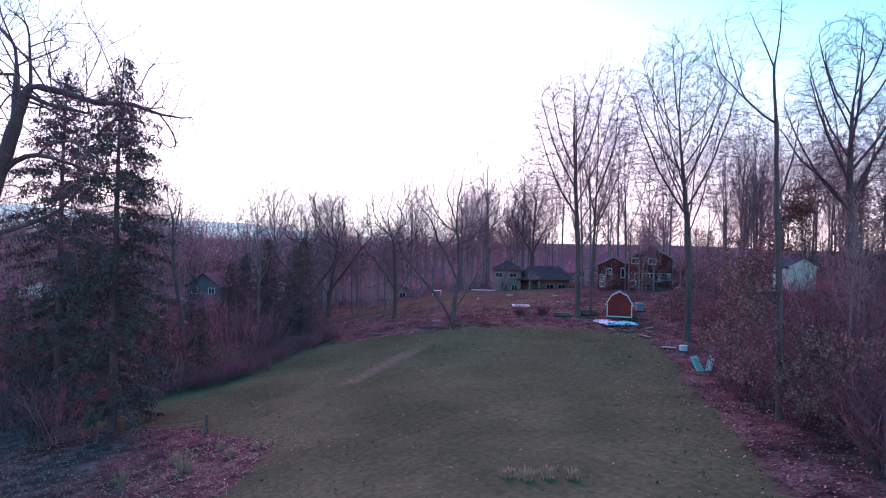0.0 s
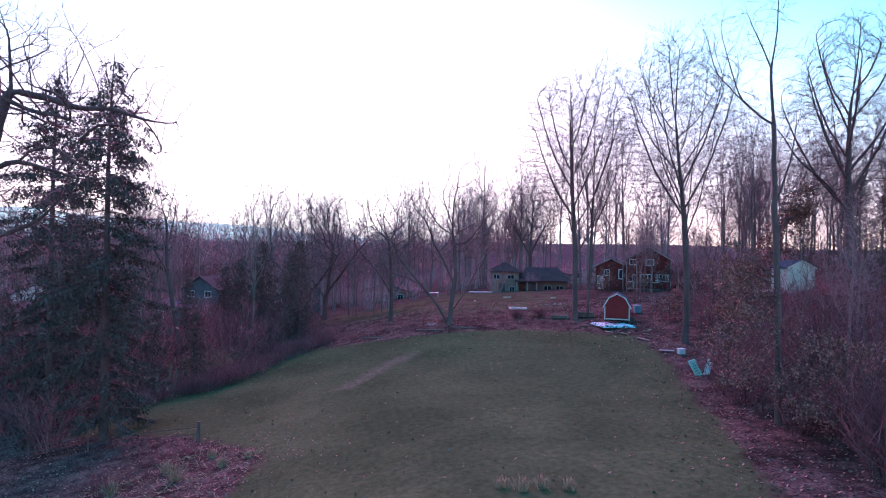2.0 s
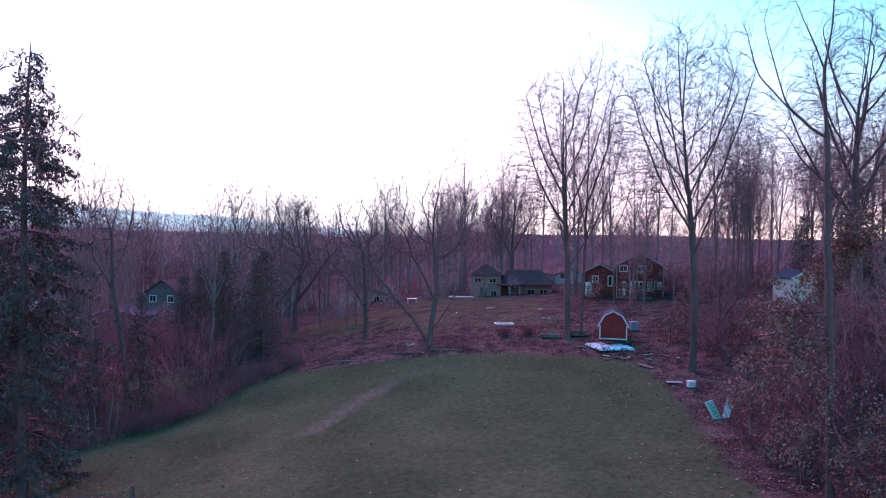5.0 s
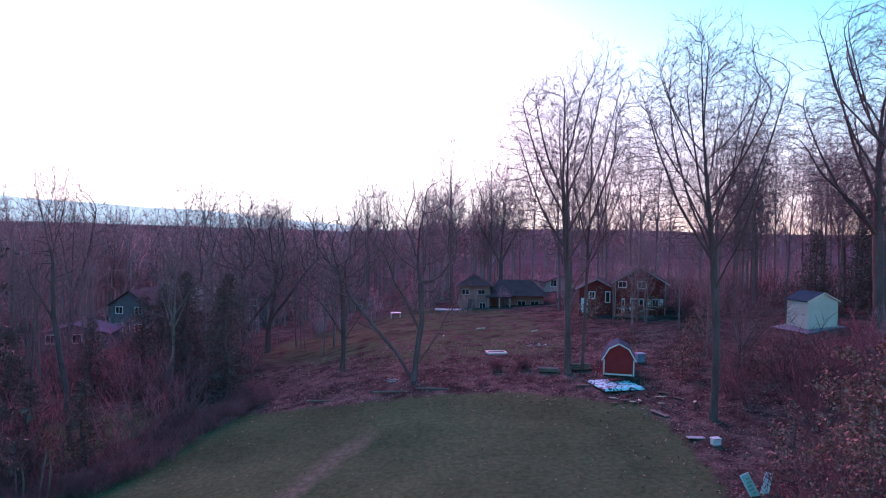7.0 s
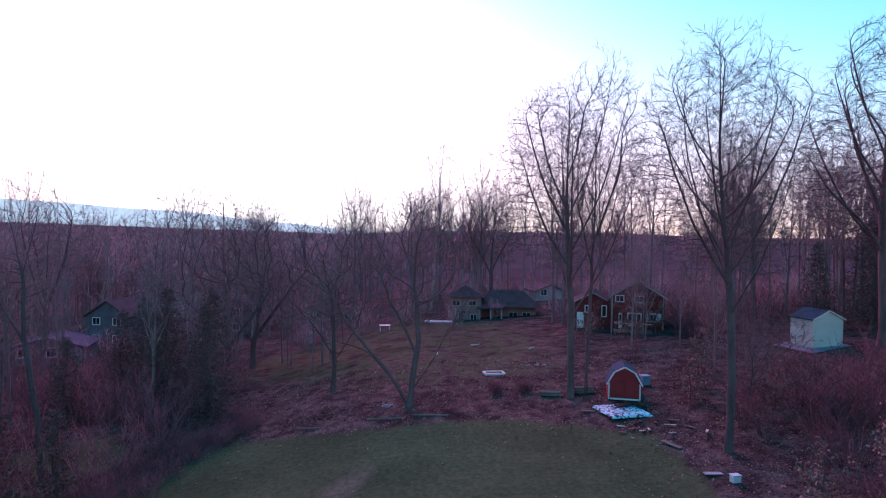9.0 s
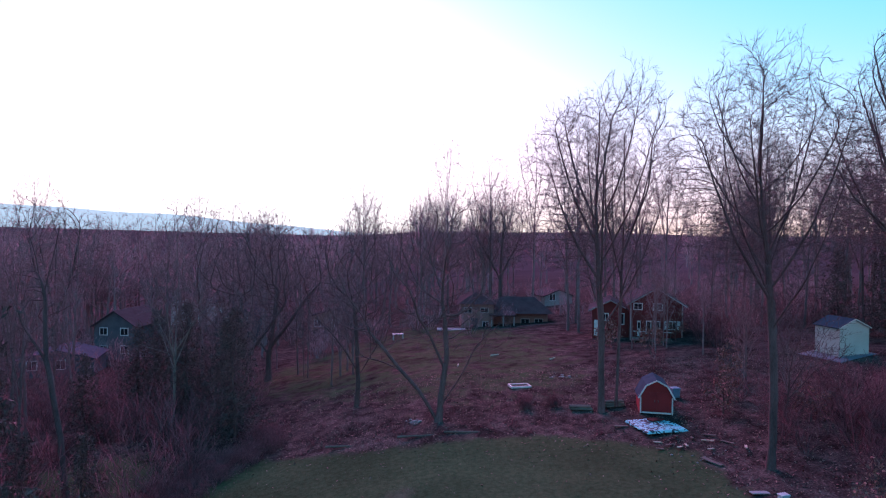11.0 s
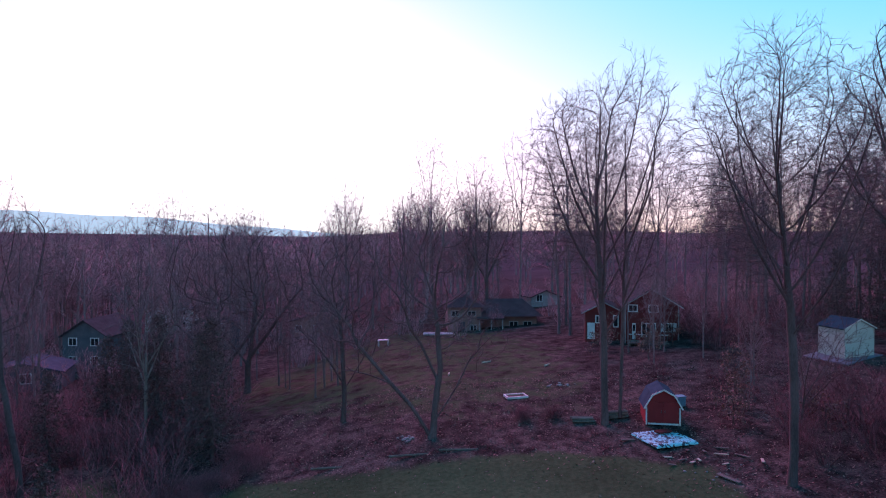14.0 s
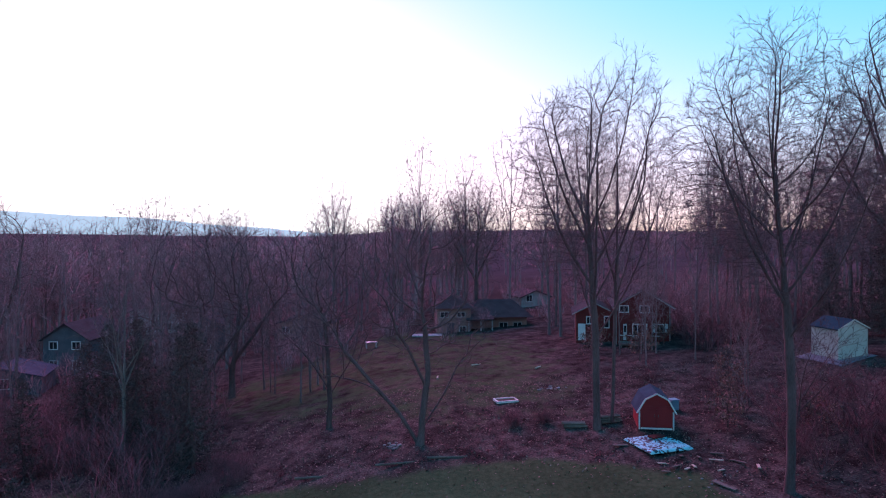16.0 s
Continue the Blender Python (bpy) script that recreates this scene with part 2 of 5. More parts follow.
def inside(poly, x, y):
    """Signed distance to an outline: positive inside."""
    x, y = np.asarray(x, float), np.asarray(y, float)
    odd = np.zeros(x.shape, bool)
    near = np.full(x.shape, 1e9)
    for (ax, ay), (bx, by) in zip(poly, poly[1:] + poly[:1]):
        cross = ((ay > y) != (by > y)) & (x < (bx - ax) * (y - ay) / (by - ay + 1e-12) + ax)
        odd ^= cross
        dx, dy = bx - ax, by - ay
        t = np.clip(((x - ax) * dx + (y - ay) * dy) / (dx * dx + dy * dy), 0, 1)
        near = np.minimum(near, np.hypot(x - ax - t * dx, y - ay - t * dy))
    return np.where(odd, near, -near)


LAWN = [(-4, -60), (-6.5, 15), (-6.1, 23.8), (-12, 29.5), (-21, 33), (-19.7, 38.6), (-14.6, 42.5), (-9.9, 48.6), (-1, 45.8), (7, 45.8),
        (11.9, 44), (14.8, 42), (15.1, 37.4), (14.3, 32), (13.2, 24), (12.0, 15), (11.0, -60)]
FIELD = [(-15, 67), (-9, 60), (-3, 56), (2, 52.5), (11, 52.0), (13, 60), (14, 72), (12, 88), (2, 95), (-8, 88), (-15, 78)]
GLADE = [(-24, 43.5), (-18.4, 45.5), (-15.5, 50), (-20, 54), (-27, 52)]
WORN = [(-0.6, 40.8), (-1.6, 41.0), (-4.0, 37.5), (-5.4, 34.0), (-4.2, 33.8), (-2.4, 36.8)]
rng = np.random.default_rng(7)


def raw_mesh(name, verts, tris, smooth=False):
    me = bpy.data.meshes.new(name)
    verts, tris = np.asarray(verts, np.float32), np.asarray(tris, np.int32)
    n = tris.shape[1]
    me.vertices.add(len(verts))
    me.vertices.foreach_set("co", verts.ravel())
    me.loops.add(tris.size)
    me.loops.foreach_set("vertex_index", tris.ravel())
    me.polygons.add(len(tris))
    me.polygons.foreach_set("loop_start", np.arange(0, tris.size, n, dtype=np.int32))
    if smooth:
        me.polygons.foreach_set("use_smooth", np.ones(len(tris), bool))
    me.update(calc_edges=True)
    return me


def steps(lo, hi, fine_lo, fine_hi, fine):
    out = list(np.arange(fine_lo, fine_hi, fine))
    d, p = fine, fine_hi
    while p < hi:
        out.append(p)
        d *= 1.18
        p += d
    out.append(hi)
    d, p = fine, fine_lo - fine
    while p > lo:
        out.insert(0, p)
        d *= 1.18
        p -= d
    out.insert(0, lo)
    return np.array(out)


gx, gy = steps(-4500, 4500, -32, 42, 0.62), steps(-3000, 4600, 8, 96, 0.62)
GX, GY = np.meshgrid(gx, gy)
nx, ny = len(gx), len(gy)
GZ = ground_z(GX, GY)
idx = np.arange(nx * ny).reshape(ny, nx)
quads = np.stack([idx[:-1, :-1], idx[:-1, 1:], idx[1:, 1:], idx[1:, :-1]], -1).reshape(-1, 4)
ground_me = raw_mesh("ground", np.stack([GX, GY, GZ], -1).reshape(-1, 3), quads, True)
lawn_mask = np.clip(0.5 + inside(LAWN, GX, GY) / 2.0, 0, 1) + np.clip(0.38 + inside(FIELD, GX, GY) / 16.0, 0, 0.5) + np.clip(0.45 + inside(GLADE, GX, GY) / 4.0, 0, 0.7)
worn_mask = np.clip(0.45 + inside(WORN, GX, GY) / 1.6, 0, 1) * 0.95
for key, values in (("lawn", lawn_mask), ("worn", worn_mask), ("wooded", np.clip((np.hypot(GX, GY) - 110) / 150, 0, 1))):
    a = ground_me.attributes.new(key, "FLOAT", "POINT")
    a.data.foreach_set("value", np.clip(values, 0, 1).astype(np.float32).ravel())
ground_me.materials.append(earth)
tagged(new("ground", ground_me), "rolling yard of dull green lawn and brown leaf litter", "ground", kind="structure")


# ---- small builders ----
def thing(name, x, y, label, category, group="", turn=0.0, z=None, kind=""):
    e = new(name)
    e.empty_display_size = 0.2
    e.matrix_world = pose(x, y, gz(x, y) if z is None else z, 0, 0, turn)
    return tagged(e, label, category, group, kind)


def part(name, bm, material, parent, label=""):
    me = bpy.data.meshes.new(name)
    bm.to_mesh(me)
    bm.free()
    me.materials.append(material)
    ob = new(name, me)
    ob.parent = parent
    if label:
        ob["label"] = label
    return ob


def box(bm, cx, cy, cz, sx, sy, sz, turn=None, bevel=0.0):
    m = Matrix.Translation((cx, cy, cz)) @ (turn or Matrix()) @ Matrix.Diagonal((sx, sy, sz, 1))
    made = bmesh.ops.create_cube(bm, size=1.0, matrix=m)["verts"]
    if bevel:
        edges = {e for v in made for e in v.link_edges}
        bmesh.ops.bevel(bm, geom=list(edges), offset=bevel, segments=1, affect="EDGES")
    return bm


def boxed(*args, **kw):
    return box(bmesh.new(), *args, **kw)


def prism(profile, y0, y1):
    """A closed outline in x and z, drawn out from y0 to y1."""
    bm = bmesh.new()
    a = [bm.verts.new((x, y0, z)) for x, z in profile]
    b = [bm.verts.new((x, y1, z)) for x, z in profile]
    n = len(profile)
    bm.faces.new(a)
    bm.faces.new(b[::-1])
    for i in range(n):
        bm.faces.new((a[i], b[i], b[(i + 1) % n], a[(i + 1) % n]))
    bmesh.ops.recalc_face_normals(bm, faces=bm.faces)
    return bm


def rod(bm, a, b, r0, r1, sides=8):
    a, b = Vector(a), Vector(b)
    d = b - a
    m = Matrix.Translation((a + b) / 2) @ d.to_track_quat("Z", "Y").to_matrix().to_4x4()
    bmesh.ops.create_cone(bm, cap_ends=True, segments=sides, radius1=r0, radius2=r1, depth=d.length, matrix=m)
    return bm


# ---- trees ----
class Wood:
    """Gathers tapering limbs and fine twigs for one tree."""

    def __init__(self, seed):
        self.r = random.Random(seed)
        self.v, self.f, self.n = [], [], 0
        self.twigs = []
        self.leaf_at = []

    def limb(self, pts, radii, sides):
        pts = np.array(pts)
        k = len(pts)
        tang = np.gradient(pts, axis=0)
        tang /= np.linalg.norm(tang, axis=1)[:, None] + 1e-9
        ref = np.array([1.0, 0.1, 0]) if abs(tang[0][2]) > 0.7 else np.array([0, 0, 1.0])
        u = np.cross(tang, ref)
        u /= np.linalg.norm(u, axis=1)[:, None] + 1e-9
        w = np.cross(tang, u)
        a = np.arange(sides) * 2 * np.pi / sides
        ring = np.cos(a)[None, :, None] * u[:, None] + np.sin(a)[None, :, None] * w[:, None]
        self.v.append((pts[:, None] + ring * np.array(radii)[:, None, None]).reshape(-1, 3))
        i = np.arange(k - 1)[:, None] * sides + np.arange(sides)[None]
        j = np.arange(k - 1)[:, None] * sides + (np.arange(sides)[None] + 1) % sides
        q = np.stack([i, j, j + sides, i, j + sides, i + sides], -1).reshape(-1, 3) + self.n
        self.f.append(q)
        self.n += k * sides

    def beyond(self, p, spec):
        """True outside the rounded, uneven body of the crown."""
        if not spec["crown"]:
            return False
        cx, cy, cz, rx, rz = spec["crown"]
        a = math.atan2(p[1] - cy, p[0] - cx)
        h = (p[2] - cz) / rz
        swell = 1 + 0.1 * math.sin(3 * a + 5 * h) + 0.07 * math.sin(7 * a - 4 * h + rx)
        return ((p[0] - cx) ** 2 + (p[1] - cy) ** 2) / rx ** 2 + h * h > swell ** 2

    def grow(self, p, d, length, r0, lev, spec):
        r = self.r
        top = spec["levels"]
        p, d = np.array(p, float), np.array(d, float)
        if lev >= top:
            if self.beyond(p, spec):
                return
            side = np.array([r.gauss(0, 1), r.gauss(0, 1), r.gauss(0, 1) + 0.6])
            mid = p + d * length * 0.5
            self.twigs.append((p, mid, mid + (d + 0.28 * side) * length * 0.5, r0))
            return
        if lev > 1 and self.beyond(p, spec):
            return
        n = max(3 if lev < 2 or top == 4 else 2, min(9, int(length / spec["seg"][lev])))
        pts, dirs, radii = [p.copy()], [d.copy()], [r0]
        end = r0 * spec["taper"][lev]
        for i in range(n):
            w = spec["wob"][lev]
            d = d + np.array([r.gauss(0, w), r.gauss(0, w), r.gauss(0, w * 0.6) + spec["up"][lev]])
            if lev == 0:
                d = d + np.array([*spec.get("lean", (0, 0)), 0]) / n
            d /= np.linalg.norm(d)
            p = p + d * length / n
            pts.append(p.copy()), dirs.append(d.copy())
            radii.append(r0 + (end - r0) * (i + 1) / n)
            if lev and i > 0 and self.beyond(p, spec):
                n = i + 1
                radii = [r0 + (end - r0) * q / n for q in range(n + 1)]
                break
        if lev == 0:
            radii[0] *= spec.get("flare", 1.35)
        self.limb(pts, radii, spec["sides"][lev])
        if lev == top - 2:
            self.leaf_at.extend(pts[2:])
        kids = spec["kids"][lev]
        spin = r.uniform(0, 6.28)
        for i in range(kids):
            t = spec["from"][lev] + (1 - spec["from"][lev]) * (i + r.uniform(0.2, 1.0)) / kids
            if i == kids - 1:
                t = 1.0
            k = min(n - 1, int(t * n))
            f = t * n - k
            at = pts[k] * (1 - f) + pts[k + 1] * f
            along = dirs[k + 1]
            spin += 2.4 + r.uniform(-0.5, 0.5)
            ang = radians(r.uniform(*spec["ang"][lev])) * (0.45 if i == kids - 1 else 1.0)
            ref = np.array([0, 0, 1.0]) if abs(along[2]) < 0.95 else np.array([1.0, 0, 0])
            u = np.cross(along, ref)
            u /= np.linalg.norm(u)
            w = np.cross(along, u)
            out = along * math.cos(ang) + (u * math.cos(spin) + w * math.sin(spin)) * math.sin(ang)
            size = length * spec["ratio"][lev] * r.uniform(0.75, 1.2) * (1.28 - t if lev else 1.0)
            rad = max(spec["thin"], (r0 + (end - r0) * t) * spec["slim"][lev])
            self.grow(at, out, size, rad, lev + 1, spec)

    def wood_mesh(self, name):
        return raw_mesh(name, np.concatenate(self.v), np.concatenate(self.f), True)

    def twig_arrays(self, two=True):
        a, m, b = (np.array([t[i] for t in self.twigs]) for i in range(3))
        rad = np.array([t[3] for t in self.twigs])
        d = b - a
        d /= np.linalg.norm(d, axis=1)[:, None] + 1e-9
        u = np.cross(d, np.array([0.3, 0.5, 0.81]))
        u /= np.linalg.norm(u, axis=1)[:, None] + 1e-9
        w = np.cross(d, u)
        ring = [np.cos(k * 2.0944) * u + np.sin(k * 2.0944) * w for k in range(3)]
        n = len(a)
        at = np.arange(n)[:, None]
        if not two:
            v = np.stack([a + q * rad[:, None] for q in ring] + [b], 1).reshape(-1, 3)
            f = np.concatenate([at * 4 + np.array([k, (k + 1) % 3, 3]) for k in range(3)])
            return v, f
        v = np.stack([a + q * rad[:, None] for q in ring] + [m + q * rad[:, None] * 0.7 for q in ring] + [b], 1).reshape(-1, 3)
        f = []
        for k in range(3):
            o = (k + 1) % 3
            f += [at * 7 + np.array([k, o, 3 + o]), at * 7 + np.array([k, 3 + o, 3 + k]), at * 7 + np.array([3 + k, 3 + o, 6])]
        return v, np.concatenate(f)


def leaf_arrays(points, size, seed, droop=0.5, slim=0.55):
    """Small bent leaves at the given points: two triangles each, folded along the midrib."""
    r = np.random.default_rng(seed)
    p = np.asarray(points, float)
    n = len(p)
    d = r.normal(0, 1, (n, 3))
    d[:, 2] -= droop
    d /= np.linalg.norm(d, axis=1)[:, None]
    s = np.cross(d, r.normal(0, 1, (n, 3)))
    s /= np.linalg.norm(s, axis=1)[:, None] + 1e-9
    up = np.cross(d, s)
    L = size * r.uniform(0.6, 1.3, n)[:, None]
    tip, left, right = p + d * L, p + d * L * 0.5 + (s * slim + up * 0.2) * L * 0.6, p + d * L * 0.5 + (-s * slim + up * 0.2) * L * 0.6
    v = np.stack([p, left, tip, right], 1).reshape(-1, 3)
    at = np.arange(n)[:, None] * 4
    return v, np.concatenate([at + np.array([0, 1, 2]), at + np.array([0, 2, 3])])


def joined(pieces):
    vs, fs, n = [], [], 0
    for v, f in pieces:
        vs.append(v), fs.append(f + n)
        n += len(v)
    return np.concatenate(vs), np.concatenate(fs)


def mesh_part(name, me, material, parent, label=""):
    me.materials.append(material)
    ob = new(name, me)
    ob.parent = parent
    if label:
        ob["label"] = label
    return ob


def spec_for(height, trunk=0.45, leaders=6, spread=(18, 38), kids=(8, 7, 6), thin=0.008, lean=(0, 0), up=(0.02, 0.035, 0.015, 0.0), reach=1.05, wob=0.1, crown=None,
             levels=4, sides=(9, 6, 4, 3), start=0.62):
    first = (1 - trunk) / trunk * reach
    return dict(levels=levels, seg=(1.6, 1.2 if levels == 4 else 2.2, 0.7 if levels == 4 else 1.6, 0.45), taper=(0.62, 0.16, 0.2, 0.3), wob=(0.04, wob, wob * 1.25, 0.15), up=up,
                sides=sides, kids=(leaders, *kids), ang=(spread, (26, 58), (28, 64), (25, 64)), ratio=(first, 0.58, 0.6, 0.55),
                slim=(0.62, 0.52, 0.6, 0.7), thin=thin, lean=lean, crown=crown, **{"from": (start, 0.2, 0.14, 0.12)})


def bare_tree(name, x, y, height, radius, seed, label, material=bark, group="", trunk=0.45, stems=(), tilt=(0, 0), leaves=0, twig_mat=None, **kw):
    """A leafless tree with its own limbs; further stems may rise from the same foot."""
    t = thing(name, x, y, label, "tree", group, z=gz(x, y) - 0.15)
    wood = Wood(seed)
    for opts in [kw] + [stem[5] for stem in stems]:
        if "crown" in opts:
            cx, cy, cz, rx, rz = opts["crown"]
            opts["crown"] = (cx - x, cy - y, cz - gz(x, y) + 0.15, rx, rz)
    s = spec_for(height, trunk, **kw)
    d = np.array([tilt[0], tilt[1], 1.0])
    wood.grow((0, 0, 0), d / np.linalg.norm(d), height * trunk, radius, 0, s)
    for (ox, oy), way, h, r, tr, extra in stems:
        d = np.array([way[0], way[1], 1.0])
        wood.grow((ox, oy, 0), d / np.linalg.norm(d), h * tr, r, 0, spec_for(h, tr, **extra))
    mesh_part("trunk", wood.wood_mesh("trunk"), material, t)
    mesh_part("crown", raw_mesh("crown", *wood.twig_arrays(kw.get("levels", 4) == 4), True), twig_mat or twig_bark, t, "fine leafless twigs")
    return t, wood


def conifer(name, x, y, height, reach, seed, label, leaf_mat, group="", bottom=0.1, per=4, droop=0.9, gap=0.36, spray=0.36, sprays=5, slim=0.16, ragged=0.35, fan=1.0, hang=0.34, low=1.0):
    """An evergreen: tapering trunk, whorls of sagging boughs, and hanging sprays of needles."""
    t = thing(name, x, y, label, "tree", group, z=gz(x, y) - 0.15)
    wood = Wood(seed)
    r = wood.r
    pts = [(0.12 * math.sin(k * 0.8), 0.1 * math.cos(k * 0.6), height * k / 12) for k in range(13)]
    wood.limb(pts, [0.014 * height * (1 - k / 12.5) + 0.01 for k in range(13)], 8)
    at = []
    z, spin = height * bottom, 0.0
    while z < height * 0.985:
        t_ = (z / height - bottom) / (1 - bottom)
        for _ in range(per):
            spin += 2.4 + r.uniform(-0.4, 0.4)
            if r.random() < ragged * 0.5:
                continue
            L = reach * ((1 - t_) ** 0.62 * 0.95 + 0.05) * r.uniform(1 - ragged, 1.0 + ragged * 0.4)
            out = np.array([math.cos(spin), math.sin(spin), 0])
            n = 6
            line = [np.array([0, 0, z]) + out * L * k / n + np.array([0, 0, -0.22 * L * math.sin(2.4 * k / n) + 0.10 * L * (k / n) ** 2]) for k in range(n + 1)]
            wood.limb(line, [0.035 * (1 - k / (n + 1)) * (L / reach + 0.3) for k in range(n + 1)], 3)
            side = np.array([-out[1], out[0], 0])
            m = max(3, int(L / 0.22))
            for q in range(m):
                f = 0.18 + 0.82 * (q + r.random()) / m
                k = min(n - 1, int(f * n))
                p = line[k] + (line[k + 1] - line[k]) * (f * n - k)
                wide = (0.2 * L * (1 - f) + 0.12) * fan
                for _s in range(sprays):
                    at.append(p + side * r.uniform(-wide, wide) + np.array([0, 0, r.uniform(-hang, 0.04)]))
        z += gap * r.uniform(0.7, 1.3) * (1.0 - 0.45 * t_) * (low + (1 - low) * min(1.0, t_ * 2.0))
    mesh_part("trunk", wood.wood_mesh("trunk"), bark, t)
    mesh_part("crown", raw_mesh("crown", *leaf_arrays(at, spray, seed, droop, slim)), leaf_mat, t, "hanging sprays of needles")
    return t


def lobes_filled(rng, lobes, n, shell=0.45):
    """n points spread through rounded lobes (cx, cy, cz, rx, rz), thicker towards the outside."""
    size = np.array([q[3] ** 2 * q[4] for q in lobes])
    out = []
    for k in rng.choice(len(lobes), n, p=size / size.sum()):
        cx, cy, cz, rx, rz = lobes[k]
        d = rng.normal(0, 1, 3)
        d /= np.linalg.norm(d)
        a = math.atan2(d[1], d[0])
        far = (shell + (1 - shell) * rng.random()) ** 0.6 * (1 + 0.09 * math.sin(3 * a + 4 * d[2] + cx) + 0.06 * math.sin(7 * a - 5 * d[2]))
        out.append((cx + d[0] * rx * far, cy + d[1] * rx * far, cz + d[2] * rz * far))
    return np.array(out)


def branch_out(rng, stems, goals, step, reach, kill, up=0.1, inertia=0.5, jitter=0.12, rounds=90):
    """Lets stems grow towards free goals until the crown is filled. Returns places and parents."""
    pos, par, way = [], [], []
    for line in stems:
        last = -1
        line = np.array(line, float)
        if pos:
            gap = np.linalg.norm(np.array(pos) - line[0], axis=1)
            last = int(gap.argmin()) if gap.min() < step * 1.5 else -1
        for a, b in zip(line[:-1], line[1:]):
            m = max(1, round(float(np.linalg.norm(b - a)) / step))
            d = (b - a) / np.linalg.norm(b - a)
            for k in range(m + 1 if last == -1 else m):
                f = (k if last == -1 and len(way) == 0 else k + 1) / m
                if f > 1:
                    break
                pos.append(a + (b - a) * f + rng.normal(0, step * 0.05, 3))
                par.append(last)
                way.append(d)
                last = len(pos) - 1
    alive = np.array(goals, float)
    near, who = np.full(len(alive), 1e9), np.full(len(alive), -1)
    fresh, kids = list(range(len(pos))), [0] * len(pos)
    for _ in range(rounds):
        if not fresh or not len(alive):
            break
        gap = np.linalg.norm(alive[:, None] - np.array([pos[k] for k in fresh])[None], axis=2)
        best = gap.argmin(1)
        d = gap[np.arange(len(alive)), best]
        hit = d < near
        near[hit], who[hit] = d[hit], np.array(fresh)[best[hit]]
        keep = near > kill
        alive, near, who = alive[keep], near[keep], who[keep]
        seen = near < reach
        fresh = []
        if not seen.any():
            break
        pull = {}
        for k, g in zip(who[seen], alive[seen]):
            v = g - pos[k]
            pull[k] = pull.get(k, 0) + v / np.linalg.norm(v)
        for k, v in pull.items():
            if kids[k] >= 3:
                continue
            v = v / (np.linalg.norm(v) + 1e-6) + inertia * way[k] + rng.normal(0, jitter, 3) + np.array([0, 0, up])
            v /= np.linalg.norm(v)
            pos.append(pos[k] + v * step)
            par.append(int(k)), way.append(v), kids.append(0)
            kids[k] += 1
            fresh.append(len(pos) - 1)
    return np.array(pos), par, np.array(way)


def bough_mesh(wood, rng, pos, par, way, base, thin, twig, twigs_each, fine, droop=0.0, sides=(9, 6, 4, 3), flare=1.35, bent=True, slim=0.56):
    """Turns the grown lines into tapering limbs, and sets fine twigs on the young wood."""
    n = len(pos)
    tips = np.zeros(n)
    kids = [[] for _ in range(n)]
    for k in range(n - 1, -1, -1):
        tips[k] = max(tips[k], 1)
        if par[k] >= 0:
            tips[par[k]] += tips[k]
            kids[par[k]].append(k)
    smooth = pos.copy()
    for k in range(n):
        if par[k] >= 0 and kids[k]:
            main = max(kids[k], key=lambda q: tips[q])
            smooth[k] = pos[k] * 0.5 + (pos[par[k]] + pos[main]) * 0.25
    rad = np.maximum(thin * (0.55 + 0.45 * np.minimum(tips / 6, 1)), base * (tips / tips.max()) ** slim)
    todo = [(-1, k) for k in range(n) if par[k] < 0]
    while todo:
        start, k = todo.pop()
        line, thick = ([smooth[start]], [min(rad[start], rad[k] * 1.15)]) if start >= 0 else ([], [])
        while True:
            line.append(smooth[k]), thick.append(rad[k])
            if not kids[k]:
                break
            order = sorted(kids[k], key=lambda q: -tips[q])
            todo += [(k, q) for q in order[1:]]
            k = order[0]
        if len(line) < 2:
            continue
        if start < 0:
            thick[0] *= flare
            if len(thick) > 3:
                thick[1] *= 1 + (flare - 1) * 0.35
        if thick[0] < thin * 2.2 and len(line) > 3:
            line, thick = line[::2] + ([line[-1]] if len(line) % 2 == 0 else []), thick[::2] + ([thick[-1]] if len(thick) % 2 == 0 else [])
        thick[-1] *= 0.6
        big = thick[0] / base
        wood.limb(line, thick, sides[0] if big > 0.5 else sides[1] if big > 0.22 else sides[2] if big > 0.1 else sides[3])
    young = np.where(rad < max(thin * 2.4, 0.02))[0]
    for k in young:
        for _ in range(twigs_each + (2 if not kids[k] else 0)):
            d = way[k] * 0.9 + rng.normal(0, 0.5, 3) + np.array([0, 0, 0.26 - droop])
            d /= np.linalg.norm(d)
            L = twig * rng.uniform(0.45, 1.15)
            p = smooth[k]
            mid = p + d * L * 0.5
            e = mid + (d + rng.normal(0, 0.17, 3)) * L * 0.5
            wood.twigs.append((p, mid, e, fine))
            if bent:
                wood.twigs.append((mid, mid + (d + rng.normal(0, 0.35, 3)) * L * 0.22, mid + (d + rng.normal(0, 0.45, 3)) * L * 0.45, fine * 0.8))
    wood.leaf_at = [smooth[k] for k in young]


